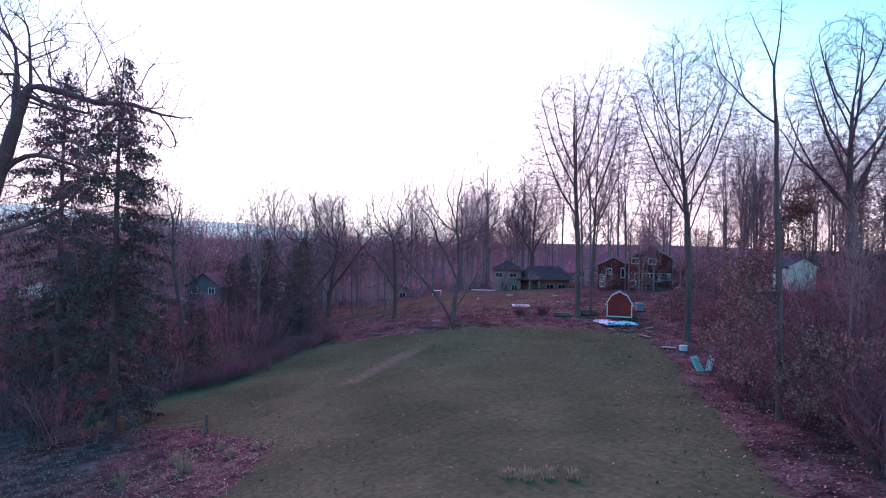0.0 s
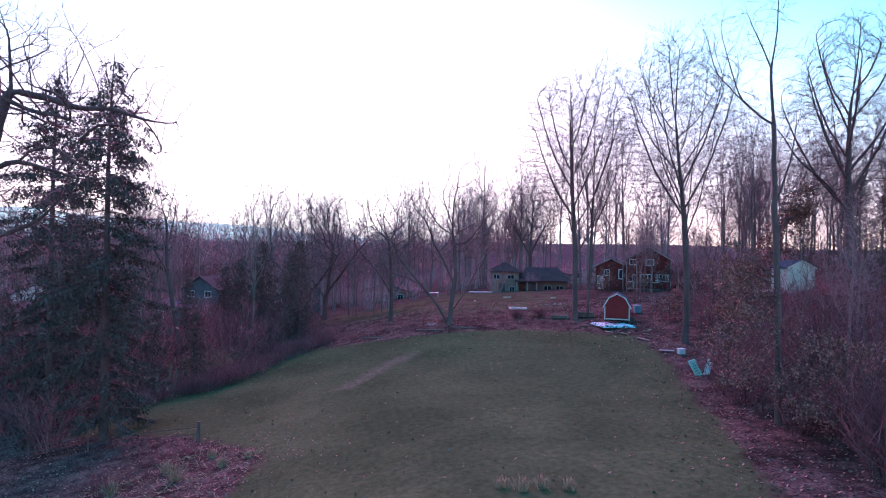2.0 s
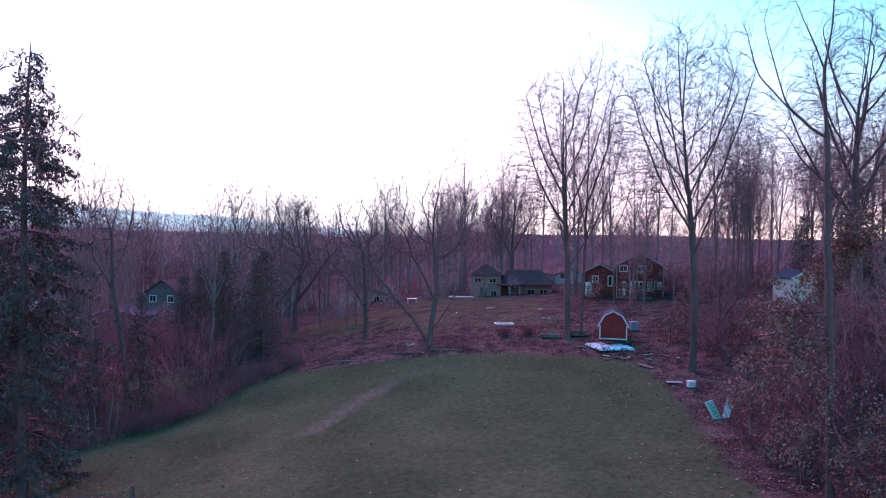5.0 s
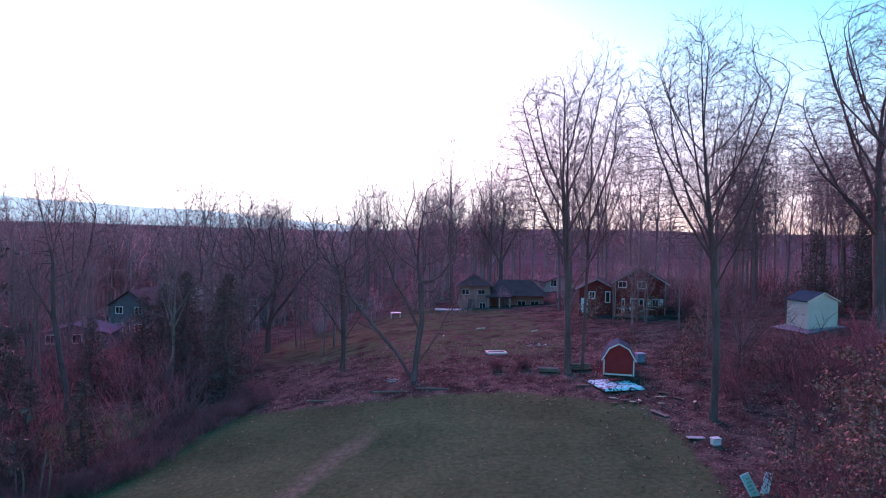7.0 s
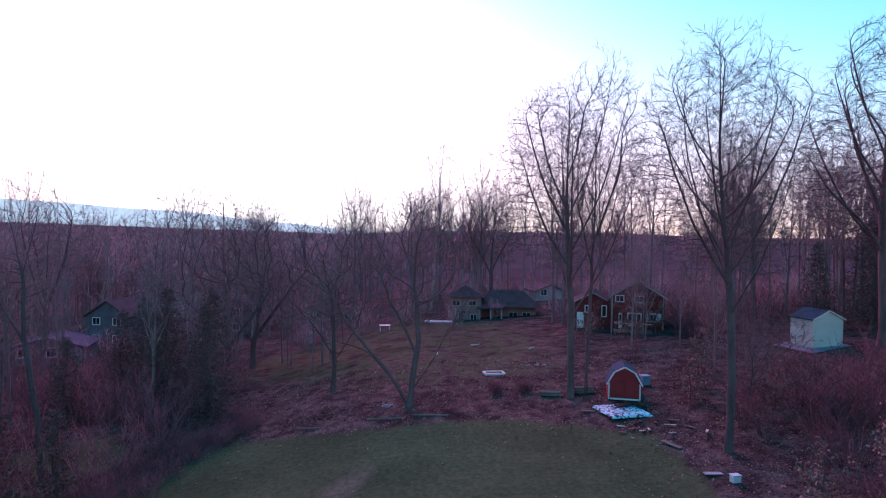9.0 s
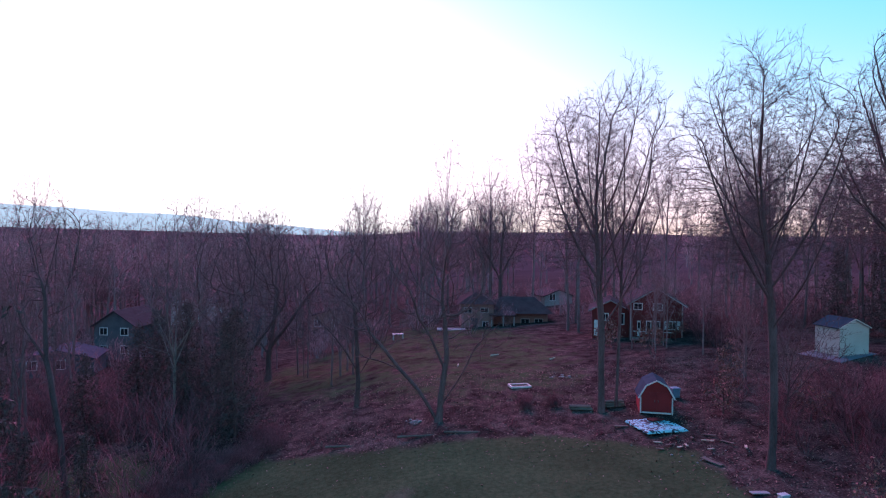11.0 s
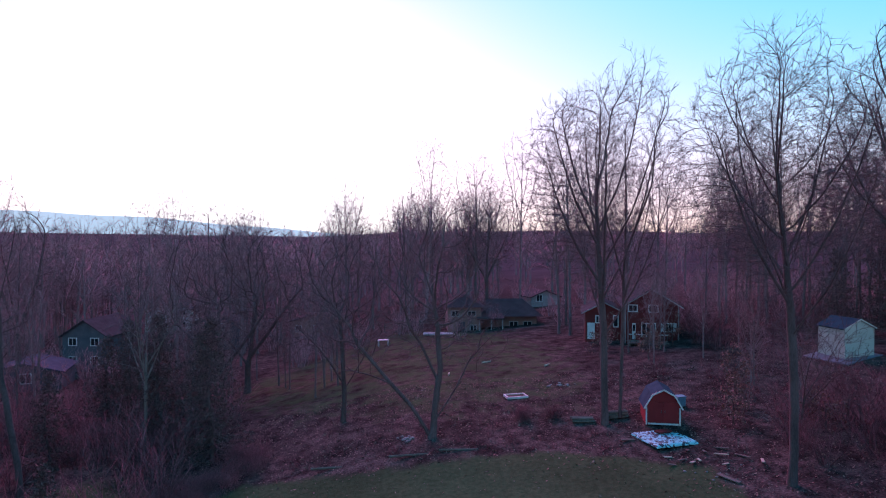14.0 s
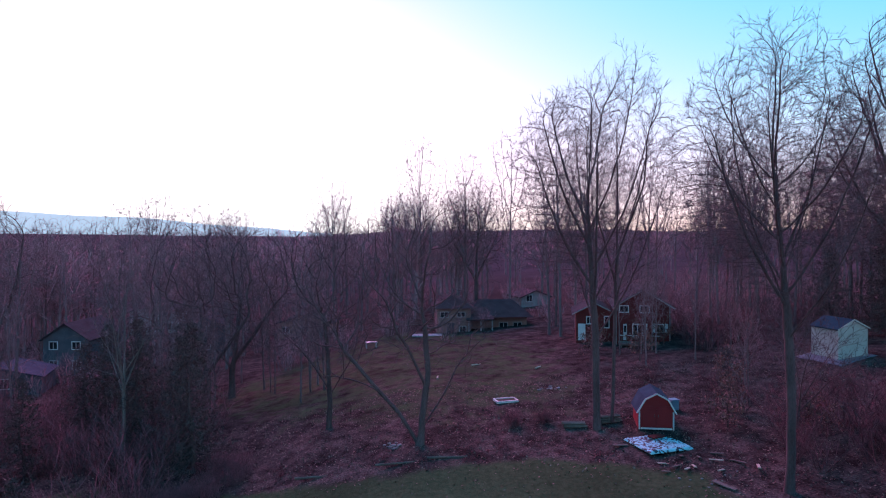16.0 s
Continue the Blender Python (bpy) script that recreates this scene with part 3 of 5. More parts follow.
def crown_tree(name, x, y, base, seed, label, stems, lobes, goals, material=None, twig_mat=None, group="", step=0.5, reach=3.2, kill=0.85, thin=0.014, twig=0.8, twigs_each=1,
               fine=0.008, up=0.1, inertia=0.5, jitter=0.14, shell=0.35, droop=0.0, sides=(9, 6, 4, 3), bent=True, fan=(), slim=0.56):
    """A leafless tree: stems (x, y and height along each) that branch until they fill the lobes of the crown. Heights are over the ground at its foot."""
    t = thing(name, x, y, label, "tree", group, z=gz(x, y) - 0.15)
    rng = np.random.default_rng(seed)
    wood = Wood(seed)
    line = np.array(stems[0], float)
    for n, z0, z1, wide, top in fan:
        for i in range(n):
            f = (i + rng.uniform(-0.3, 0.3)) / max(1, n - 1)
            z = float(np.clip(z0 + (z1 - z0) * f, z0, line[-1, 2]))
            foot = np.array([np.interp(z, line[:, 2], line[:, 0]), np.interp(z, line[:, 2], line[:, 1]), z])
            a, r = 2.4 * i + seed + rng.uniform(-0.3, 0.3), wide * (1 - 0.5 * f) * rng.uniform(0.7, 1.1)
            end = foot + np.array([math.cos(a) * r, math.sin(a) * r, (top - z) * rng.uniform(0.5, 0.82)])
            mid = foot + (end - foot) * np.array([0.5, 0.5, 0.36])
            high = foot + (end - foot) * np.array([0.8, 0.8, 0.7])
            stems = stems + [[foot, mid, high, end]]
    pos, par, way = branch_out(rng, stems, lobes_filled(rng, lobes, goals, shell), step, reach, kill, up, inertia, jitter)
    bough_mesh(wood, rng, pos, par, way, base, thin, twig, twigs_each, fine, droop, sides, bent=bent, slim=slim)
    mesh_part("trunk", wood.wood_mesh("trunk"), material or bark, t)
    mesh_part("crown", raw_mesh("crown", *wood.twig_arrays(bent), True), twig_mat or twig_bark, t, "fine leafless twigs")
    return t, wood


# trees that stand by themselves
bare_tree("tree", 20.8, 44.2, 7.4, 0.075, 23, "small crooked bare tree on the slope", trunk=0.4, leaders=8, spread=(25, 75), kids=(6, 5, 5), thin=0.012, wob=0.16)
crown_tree("tree", 17.5, 39.8, 0.2, 11, "tall bare hardwood with a broad rounded crown beside the lawn",
           [[(0, 0, 0), (0.05, 0, 4), (-0.2, 0, 8.5), (-0.6, 0, 12.0), (-0.9, 0.1, 15.5), (-0.8, 0, 19.0)], [(-0.25, 0, 8.8), (-1.5, 0.4, 12), (-2.4, 0.6, 15.6), (-2.6, 0.6, 18.0)], [(-0.4, 0, 10.0), (0.5, -0.4, 13.4), (0.9, -0.6, 17.2)]],
           [(-0.8, 0, 15.8, 4.2, 5.5), (-2.6, 0, 14.2, 3.5, 4.2), (1.5, 0, 14.0, 3.4, 4.0), (-0.4, 0, 11.0, 3.6, 2.6)], 4800, group="tall trees by the yard", step=0.36, kill=0.44, reach=2.4, up=0.2, inertia=0.8, jitter=0.16, twigs_each=2, twig=0.75, fine=0.008, thin=0.017, slim=0.47, fan=[(14, 7.2, 15.0, 5.4, 21)])
crown_tree("tree", 11.6, 48.8, 0.22, 12, "twin-stemmed tall bare hardwood behind the barn shed",
           [[(0, 0, 0), (-0.1, 0, 6), (-0.5, 0, 12), (-0.6, 0, 17)], [(1.1, 0.5, 0), (1.3, 0.5, 7), (1.5, 0.5, 13), (1.4, 0.5, 18)], [(1.3, 0.5, 7.4), (2.4, 0.2, 11.5), (3.0, 0.2, 14.5)], [(1.35, 0.5, 8.6), (0.6, 1.4, 12.5), (0.6, 1.8, 16)], [(1.4, 0.5, 10.2), (2.6, -0.6, 14.4), (2.8, -0.8, 17.6)]],
           [(-1.3, 0, 15.4, 3.6, 5.0), (1.7, 0.5, 16.4, 3.2, 5.8), (-2.8, 0.3, 12.6, 2.6, 3.6), (0.2, 0, 10.6, 3.4, 3.4)], 4600, group="tall trees by the yard", step=0.38, kill=0.47, reach=2.4, up=0.2, inertia=0.8, jitter=0.16, twigs_each=2, twig=0.75, fine=0.0092, thin=0.018, slim=0.47, fan=[(12, 5.4, 14.0, 4.8, 21)])
crown_tree("tree", 37.5, 55.0, 0.42, 13, "broad bare hardwood with heavy spreading limbs",
           [[(0, 0, 0), (-0.1, 0, 5), (-0.4, 0, 10.5), (-0.3, 0, 16), (0.2, 0, 21)], [(-0.2, 0, 7.2), (-2.4, -0.5, 9.6), (-5.4, -0.8, 12.0), (-7.0, -0.8, 14.5)], [(-0.4, 0, 10.0), (-2.2, 0.5, 14.6), (-3.2, 0.6, 18.5)]],
           [(0.2, 0, 18.4, 5.2, 7.2), (-3.4, 0, 14.8, 4.4, 4.8), (3.6, 0, 14.4, 4.4, 5.0), (-1.0, 0, 11.0, 5.6, 3.4)], 5000, group="tall trees by the yard", step=0.5, reach=3.2, kill=0.6, thin=0.02, twig=1.0, fine=0.0105, inertia=0.8, jitter=0.16, up=0.18, twigs_each=2, slim=0.48, fan=[(14, 6.6, 18.0, 6.4, 25.5)])
crown_tree("tree", 1.2, 49.2, 0.24, 14, "old bare yard tree with one stem leaning low",
           [[(0, 0, 0), (0.15, 0, 1.8), (0.5, 0.1, 4.2), (0.3, 0.2, 7.2)], [(-0.1, 0, 0.25), (-1.2, 0, 2.0), (-2.6, 0.1, 3.6), (-4.6, 0.3, 6.0)], [(0.15, 0, 1.2), (1.3, 0.1, 2.8), (2.0, 0.1, 4.2)],
            [(0.4, 0.1, 3.4), (-0.9, -0.5, 6.2)], [(-2.4, 0.1, 3.4), (-3.6, -0.2, 4.0), (-5.0, -0.2, 4.3)]],
           [(0.2, 0.2, 9.4, 4.2, 5.0), (-4.6, 0.3, 8.0, 3.6, 3.8), (2.2, 0, 6.4, 2.6, 2.8), (-2.0, 0, 9.6, 2.2, 3.6)], 1900, group="yard trees", step=0.4, kill=0.52, reach=2.6, thin=0.015, inertia=0.3, jitter=0.32, up=0.05, twigs_each=1, twig=0.6, fine=0.009, slim=0.5)
crown_tree("tree", -4.4, 54.9, 0.17, 15, "bare yard tree on the rough grass",
           [[(0, 0, 0), (0.1, 0, 2), (0, 0, 4.6), (-0.2, 0, 7.5)], [(0.1, 0, 2.2), (1.6, 0.3, 4.8)], [(0.05, 0, 2.8), (-1.7, -0.2, 5.4)]],
           [(0, 0, 9.4, 3.8, 5.0), (-1.0, 0, 6.6, 3.6, 2.8)], 1500, group="yard trees", step=0.4, kill=0.5, reach=2.6, thin=0.014, inertia=0.3, jitter=0.3, up=0.06, twigs_each=1, twig=0.6, fine=0.009, slim=0.5)
for tx, ty, seed, dx in ((-15.6, 68.2, 16, -0.4), (-14.3, 72.0, 17, 1.5)):
    crown_tree("tree", tx, ty, 0.28, seed, "bare tree with a wide twiggy crown",
               [[(0, 0, 0), (0.1, 0, 2.6), (dx * 0.4, 0, 5.6), (dx * 0.7, 0, 9)], [(0.1, 0, 2.8), (-2.0, 0.3, 5.4), (-4.0, 0.3, 7.4)], [(0.1, 0, 3.2), (2.2, -0.3, 6.0), (3.8, 0, 8.4)], [(dx * 0.3, 0, 5.0), (0.5, 1.4, 8.4)]],
               [(dx, 0, 10.2, 5.6, 6.0), (dx - 1.6, 0, 6.8, 4.8, 3.0)], 2200, group="yard trees", step=0.48, reach=3.2, kill=0.62, thin=0.017, twig=0.8, fine=0.012, jitter=0.3, inertia=0.3, up=0.05, slim=0.5)
bare_tree("tree", -17.4, 55.0, 13.0, 0.13, 18, "slim pale-barked bare tree among dark brush", pale_bark, trunk=0.55, leaders=6, spread=(18, 45), kids=(6, 5, 5), thin=0.013)
crown_tree("tree", -20.9, 47.7, 0.17, 19, "slim bare tree leaning over brush",
           [[(0, 0, 0), (-0.5, 0.3, 4), (-1.6, 0.8, 8.5), (-1.9, 1.2, 12.4), (-1.5, 1.4, 14.6), (-1.1, 1.5, 16.6)], [(-1.9, 1.2, 12.2), (-2.5, 1.4, 14.4), (-3.0, 1.5, 16.2)], [(-1.5, 0.8, 8.2), (-3.2, 1.0, 10.6)]],
           [(-2.0, 1.3, 11.2, 2.0, 2.6)], 90, thin=0.02, up=0.2)
crown_tree("tree", -13.2, 14.0, 0.36, 20, "large bare tree with long spreading limbs",
           [[(0, 0, 0), (0.2, 0, 5), (0.6, 0, 9.4), (1.4, 0, 12.4), (1.9, 0, 13.9), (2.4, 0, 15.6)],
            [(1.4, 0, 12.4), (1.9, 0, 13.0), (2.5, 0.1, 13.2), (3.2, 0.3, 13.0), (4.1, 0.5, 12.7)], [(2.5, 0.1, 13.2), (2.9, 0, 13.5), (3.7, -0.1, 13.6), (4.3, -0.2, 13.2)],
            [(2.2, 0, 14.9), (3.0, -0.1, 14.6), (4.1, -0.2, 14.4), (4.6, -0.3, 14.1)], [(2.3, 0, 15.2), (3.5, 0.3, 15.0), (4.1, 0.4, 14.8), (5.1, 0.5, 14.8), (6.0, 0.5, 14.5), (7.3, 0.6, 14.3)],
            [(3.9, 0.4, 13.6), (4.8, 0.2, 14.3), (5.1, 0.2, 14.3), (5.7, 0.2, 14.2)], [(0.9, 0, 10.6), (2.2, 0.3, 11.1), (2.9, 0.4, 11.4), (3.7, 0.4, 12.2)],
            [(0.7, 0, 9.8), (-1.6, -0.5, 12.6), (-3.4, -0.8, 14)], [(1.0, 0, 11.0), (0.4, -1.6, 13.4), (-0.2, -2.6, 15.6)], [(1.9, 0, 13.9), (1.2, 1.0, 16.0)]],
           [(1.6, 0, 14.4, 4.4, 4.0), (4.8, 0.3, 14.5, 2.8, 2.2), (2.6, 0.2, 11.2, 2.2, 1.9), (-1.5, -0.6, 13.6, 3.4, 3.4)], 2500, group="tall trees by the yard",
           step=0.34, reach=2.0, kill=0.46, thin=0.011, inertia=0.35, jitter=0.22, up=0.05, shell=0.15)
crown_tree("tree", 13.9, 106.5, 0.32, 21, "distant bare tree with a dense rounded crown", [[(0, 0, 0), (0, 0, 7), (0.2, 0, 12)], [(0, 0, 5.5), (-2.6, 0, 10)], [(0, 0, 6), (2.4, 0.5, 10.6)]],
           [(0, 0, 12.6, 5.4, 6.2)], 1700, step=0.6, reach=4, kill=0.66, thin=0.022, twig=1.0, fine=0.017)
crown_tree("tree", -43.0, 88.0, 0.3, 22, "many-stemmed bare tree above the woods",
           [[(0, 0, 0), (0, 0, 8), (0.3, 0, 16)], [(0, 0, 6), (-2.2, 0, 13), (-3.0, 0, 17)], [(0, 0, 6.6), (2.0, 0.5, 13), (2.8, 0.6, 18)], [(0, 0, 7.5), (-0.6, -1.5, 15)]],
           [(0, 0, 16, 4.4, 6.0), (0.6, 0, 13.5, 5.0, 4.0)], 1300, step=0.65, reach=4.2, kill=0.85, thin=0.022, twig=1.2, fine=0.016, up=0.35)

# young oak that keeps its brown leaves on the low limbs
oak, oak_wood = crown_tree("oak_tree", 15.3, 22.5, 0.125, 35, "young oak with dry brown leaves clinging to low limbs",
                           [[(0, 0, 0), (-0.1, 0, 5), (-0.3, 0, 9.4), (-0.4, 0, 12.4), (-0.55, 0, 14.7), (-1.1, 0, 16.0), (-1.7, 0, 17.4)], [(-0.4, 0, 12.3), (-1.6, 0.2, 13.4), (-2.6, 0.3, 14.5), (-3.2, 0.4, 16.7)],
                            [(-0.55, 0, 14.6), (-0.4, -0.2, 16.2), (-0.4, -0.3, 17.6)], [(-1.6, 0.2, 13.4), (-2.2, 0.1, 14.9), (-2.6, 0.1, 16.4)], [(-0.3, 0, 9.0), (0.5, 0.3, 11.0), (0.8, 0.4, 13.0)]],
                           [(-0.9, 0, 15.6, 1.7, 2.4), (-2.4, 0.2, 15.2, 1.4, 2.0), (0.2, 0, 11.6, 1.7, 2.6)], 420, step=0.36, reach=1.8, kill=0.5, thin=0.011, shell=0.1, jitter=0.22, up=0.2, inertia=0.35, slim=0.7, fine=0.006)
ends = []
for k in range(38):
    a, h = k * 2.4, 0.6 + 9.2 * ((k * 0.618) % 1.0) ** 1.25
    L = 4.7 - 0.36 * h
    low = Wood(320 + k)
    low.grow((0, 0, h), np.array([math.cos(a), math.sin(a), 0.5 * math.sin(k * 5.1) + 0.15]), L, 0.03, 1,
             dict(spec_for(6, 0.4, kids=(8, 6, 4)), up=(0, -0.015, 0.0, 0.0), ratio=(1, 0.42, 0.45, 0.5)))
    mesh_part("limb", low.wood_mesh("limb"), bark, oak)
    ends += [t[2] for t in low.twigs]
ends = np.array(ends)
ends = ends[ends[:, 2] > -0.1]
ends = np.concatenate([ends, ends + np.random.default_rng(6).normal(0, 0.12, ends.shape)])
pick = np.random.default_rng(5).choice(len(ends), min(len(ends), 17000), replace=False)
mesh_part("foliage", raw_mesh("foliage", *leaf_arrays(ends[pick], 0.105, 33, 0.7)), brown_leaf, oak, "dry brown oak leaves")


def leafy_sapling(x, y, height, reach, seed, count):
    t = thing("beech_sapling", x, y, "young tree still holding pale brown leaves", "tree", "leaf-holding saplings", z=gz(x, y) - 0.1)
    w = Wood(seed)
    w.grow((0, 0, 0), (0, 0, 1), height * 0.7, 0.05, 0, dict(spec_for(height, 0.7, leaders=12, spread=(45, 75), kids=(6, 5), levels=3, sides=(5, 3, 3, 3), start=0.2, reach=reach / height * 2.1), up=(0.02, 0.0, 0.0, 0.0)))
    mesh_part("trunk", w.wood_mesh("trunk"), bark, t)
    e = np.array([q[2] for q in w.twigs])
    e = np.concatenate([e, e + np.random.default_rng(seed).normal(0, 0.15, e.shape)])
    k = np.random.default_rng(seed + 1).choice(len(e), min(len(e), count), replace=False)
    mesh_part("foliage", raw_mesh("foliage", *leaf_arrays(e[k], 0.16, seed, 0.6)), brown_leaf, t, "papery brown leaves")


for k, (sx, sy, sh, sr) in enumerate(((20.3, 49.5, 2.6, 1.5), (18.8, 47.2, 2.2, 1.3), (22.0, 52.5, 3.0, 1.6), (24.4, 67.0, 2.6, 1.5), (22.4, 66.6, 2.0, 1.2), (18.6, 67.5, 3.2, 1.6), (16.6, 64.0, 3.0, 1.5),
                                      (23.0, 45.0, 2.4, 1.4), (16.6, 30.6, 2.6, 1.6), (18.0, 33.4, 2.8, 1.7), (20.0, 62.0, 3.4, 1.8), (21.5, 33.0, 3.6, 2.0), (19.6, 24.0, 3.0, 1.8))):
    leafy_sapling(sx, sy, sh, sr, 600 + 7 * k, 420)

def spruce(x, y, height, reach, seed, label, bare=0.22, gap=0.5, per=4):
    """A tall old spruce: uneven sagging boughs, each with side shoots hung with needles, and gaps between them."""
    t = thing("spruce_tree", x, y, label, "tree", "evergreens", z=gz(x, y) - 0.15)
    wood = Wood(seed)
    r = wood.r
    lean = r.uniform(0.6, 1.0)

    def stem(z):
        f = z / height
        return np.array([lean * (f * f - 0.4 * f) + 0.08 * math.sin(5 * f), 0.1 * math.cos(4 * f), z])

    wood.limb([stem(height * k / 14) for k in range(15)], [0.0125 * height * (1 - k / 14.3) ** 0.8 + 0.008 for k in range(15)], 8)
    at, spin, z = [], 0.0, height * 0.07
    while z < height * 0.985:
        f = z / height
        for _ in range(per):
            spin += 2.4 + r.uniform(-0.5, 0.5)
            L = reach * min(1.0, (1 - f) * 2.5 + 0.1) * r.uniform(0.5, 1.08)
            naked = r.random() < bare * (1.3 if 0.55 < f < 0.74 else 0.7 if f > 0.74 else 1.0)
            out = np.array([math.cos(spin), math.sin(spin), 0.0])
            side = np.array([-out[1], out[0], 0.0])
            sag, n = r.uniform(0.14, 0.3), 7
            line = [stem(z) + out * L * k / n + np.array([0, 0, L * (0.12 * math.sin(2.2 * k / n) * (1 if f > 0.6 else -0.5) - sag * (k / n) ** 2)]) + side * 0.05 * L * math.sin(k + spin) for k in range(n + 1)]
            wood.limb(line, [0.036 * (1 - k / (n + 1)) * (L / reach + 0.25) for k in range(n + 1)], 3)
            m = max(3, int(L / 0.2))
            for q in range(m):
                u = 0.2 + 0.8 * (q + r.random()) / m
                k = min(n - 1, int(u * n))
                p = line[k] + (line[k + 1] - line[k]) * (u * n - k)
                for s in (-1, 1):
                    if naked and r.random() < 0.8 or r.random() < 0.18:
                        continue
                    shoot = (0.22 + 0.32 * L * (1 - u) * 0.6) * r.uniform(0.6, 1.2)
                    d = out * r.uniform(0.5, 0.9) + side * s * r.uniform(0.4, 1.0) + np.array([0, 0, -r.uniform(0.1, 0.7)])
                    count = max(2, int(shoot / 0.11))
                    for c in range(count):
                        w = p + d * shoot * (c + r.random()) / count
                        at.append(w)
                        at.append(w + np.array([r.gauss(0, 0.05), r.gauss(0, 0.05), -r.uniform(0.02, 0.3)]))
        z += gap * r.uniform(0.6, 1.4) * (1.0 - 0.55 * f)
    mesh_part("trunk", wood.wood_mesh("trunk"), bark, t)
    mesh_part("crown", raw_mesh("crown", *leaf_arrays(at, 0.3, seed, 1.1, 0.24)), needles, t, "hanging sprays of needles")
    return t


# spruces and cedars
spruce(-17.9, 31.3, 22.0, 3.7, 41, "tall ragged spruce with drooping sprays")
spruce(-25.5, 38.0, 23.6, 4.3, 42, "tall thin-foliaged spruce with bare gaps", bare=0.42)
for cx, cy, ch, cs in ((-19.7, 75.6, 9.3, 43), (-25.6, 74.2, 9.0, 44), (-22.4, 73.0, 6.2, 45), (-17.6, 43.0, 5.6, 46), (-27.5, 52.0, 7.5, 47), (41.0, 61.0, 10.5, 48),
                       (45.0, 66.0, 12.0, 49), (-30.5, 47.0, 9.0, 53), (-34.5, 55.0, 10.0, 54), (-24.4, 57.0, 7.0, 55), (-38.0, 47.0, 9.5, 56), (-21.0, 62.5, 9.0, 57), (-18.6, 60.5, 7.5, 58), (-23.4, 64.0, 8.5, 59), (-21.0, 43.5, 6.0, 60), (-33.0, 44.0, 8.0, 50), (50.0, 60.0, 11.0, 51),
                       (-12.6, 53.2, 9.6, 61), (-16.9, 56.6, 9.8, 62), (-14.4, 57.5, 8.0, 63), (-27.0, 42.0, 8.5, 64), (38.0, 64.0, 8.0, 65), (43.5, 60.0, 9.0, 66)):
    conifer("cedar_tree", cx, cy, ch, ch * 0.24 + 0.6, cs, "dark green cedar with a dense narrow crown", cedar_green, "evergreens", bottom=0.03, per=5, droop=-0.3, gap=0.34, spray=0.26,
            sprays=4, slim=0.24, ragged=0.3)
conifer("evergreen_shrub", -23.0, 32.6, 2.6, 1.7, 52, "low bluish evergreen shrub beside the bed", needles, bottom=0.02, per=6, droop=-0.2, gap=0.2, spray=0.24, sprays=4, slim=0.3)

# ---- woods ----
KEEP = [(11, 31, 52, 75), (26, 42, 44, 61), (2, 20, 84, 98), (-22, -10, 60, 74), (12, 20, 40, 56), (-10, 15, 40, 86),
        (-47, -38, 81, 92), (-45, -37, 96, 109), (-32, -23, 104, 121), (-59, -50, 70, 79), (-70, -60, 90, 102), (-52, -40, 136, 155)]


def free(x, y):
    return not any(a < x < b and c < y < d for a, b, c, d in KEEP)


models = []
for k in range(7):
    h = (20, 18.5, 21, 17, 19, 16, 18)[k]
    mr = random.Random(100 + k)
    lean = [mr.uniform(-0.6, 0.6) for _ in range(4)]
    t, _ = crown_tree("tree", 60 + 6 * k, 84 + (k * 7) % 20, 0.13, 100 + k, "bare forest tree with upright branches",
                      [[(0, 0, 0), (lean[0] * 0.4, lean[1] * 0.4, h * 0.4), (lean[0], lean[1], h * 0.75), (lean[0], lean[1], h * 0.93)]],
                      [(lean[0], lean[1], h * 0.72, 2.7 + 0.3 * (k % 3), h * 0.29), (lean[2], lean[3], h * 0.5, 2.4, h * 0.2)], 460, grey_bark, grey_bark, "bare trees of the woods",
                      step=0.62, reach=2.8, kill=0.66, thin=0.019, twig=1.0, twigs_each=2, fine=0.014, slim=0.5, up=0.3, inertia=0.8, sides=(6, 4, 3, 3), bent=False, fan=[(9, h * 0.3, h * 0.78, 3.2, h * 1.02)])
    models.append(t)
pr = random.Random(3)


def plant(n, x0, x1, y0, y1, scale=(0.75, 1.15)):
    done = 0
    for _ in range(60 * n):
        if done == n:
            break
        x, y = pr.uniform(x0, x1), pr.uniform(y0, y1)
        if not free(x, y):
            continue
        s = pr.uniform(*scale)
        copy_thing(pr.choice(models), Matrix.LocRotScale((x, y, gz(x, y) - 0.2), Euler((0, 0, pr.uniform(0, 6.28))), (s, s, s * pr.uniform(0.9, 1.1))))
        done += 1


plant(15, 22, 90, 88, 132, (1.1, 1.4))
plant(10, 8, 42, 78, 90, (1.0, 1.25))
plant(17, 32, 72, 66, 92, (0.95, 1.2))
plant(9, 34, 56, 62, 80, (0.8, 1.05))
plant(11, 31, 46, 66, 84, (0.7, 0.95))
plant(14, 42, 80, 52, 76, (0.7, 1.0))
plant(30, -14, 26, 100, 150, (1.0, 1.3))
plant(56, -80, -16, 78, 140, (0.95, 1.25))
plant(22, -60, -24, 52, 78, (0.55, 0.9))
plant(5, -50, -27, 38, 52, (0.5, 0.75))
plant(8, 22, 36, 20, 42, (0.4, 0.65))
KEEP.pop(0)
plant(9, 17, 29, 57, 67, (0.3, 0.46))
KEEP = [(-14, 20, 30, 62), (26, 42, 44, 61)]
plant(22, -24, -4, 56, 80, (0.32, 0.6))
plant(10, 19, 36, 24, 40, (0.28, 0.46))
plant(3, 20.5, 24, 44, 52, (0.3, 0.44))

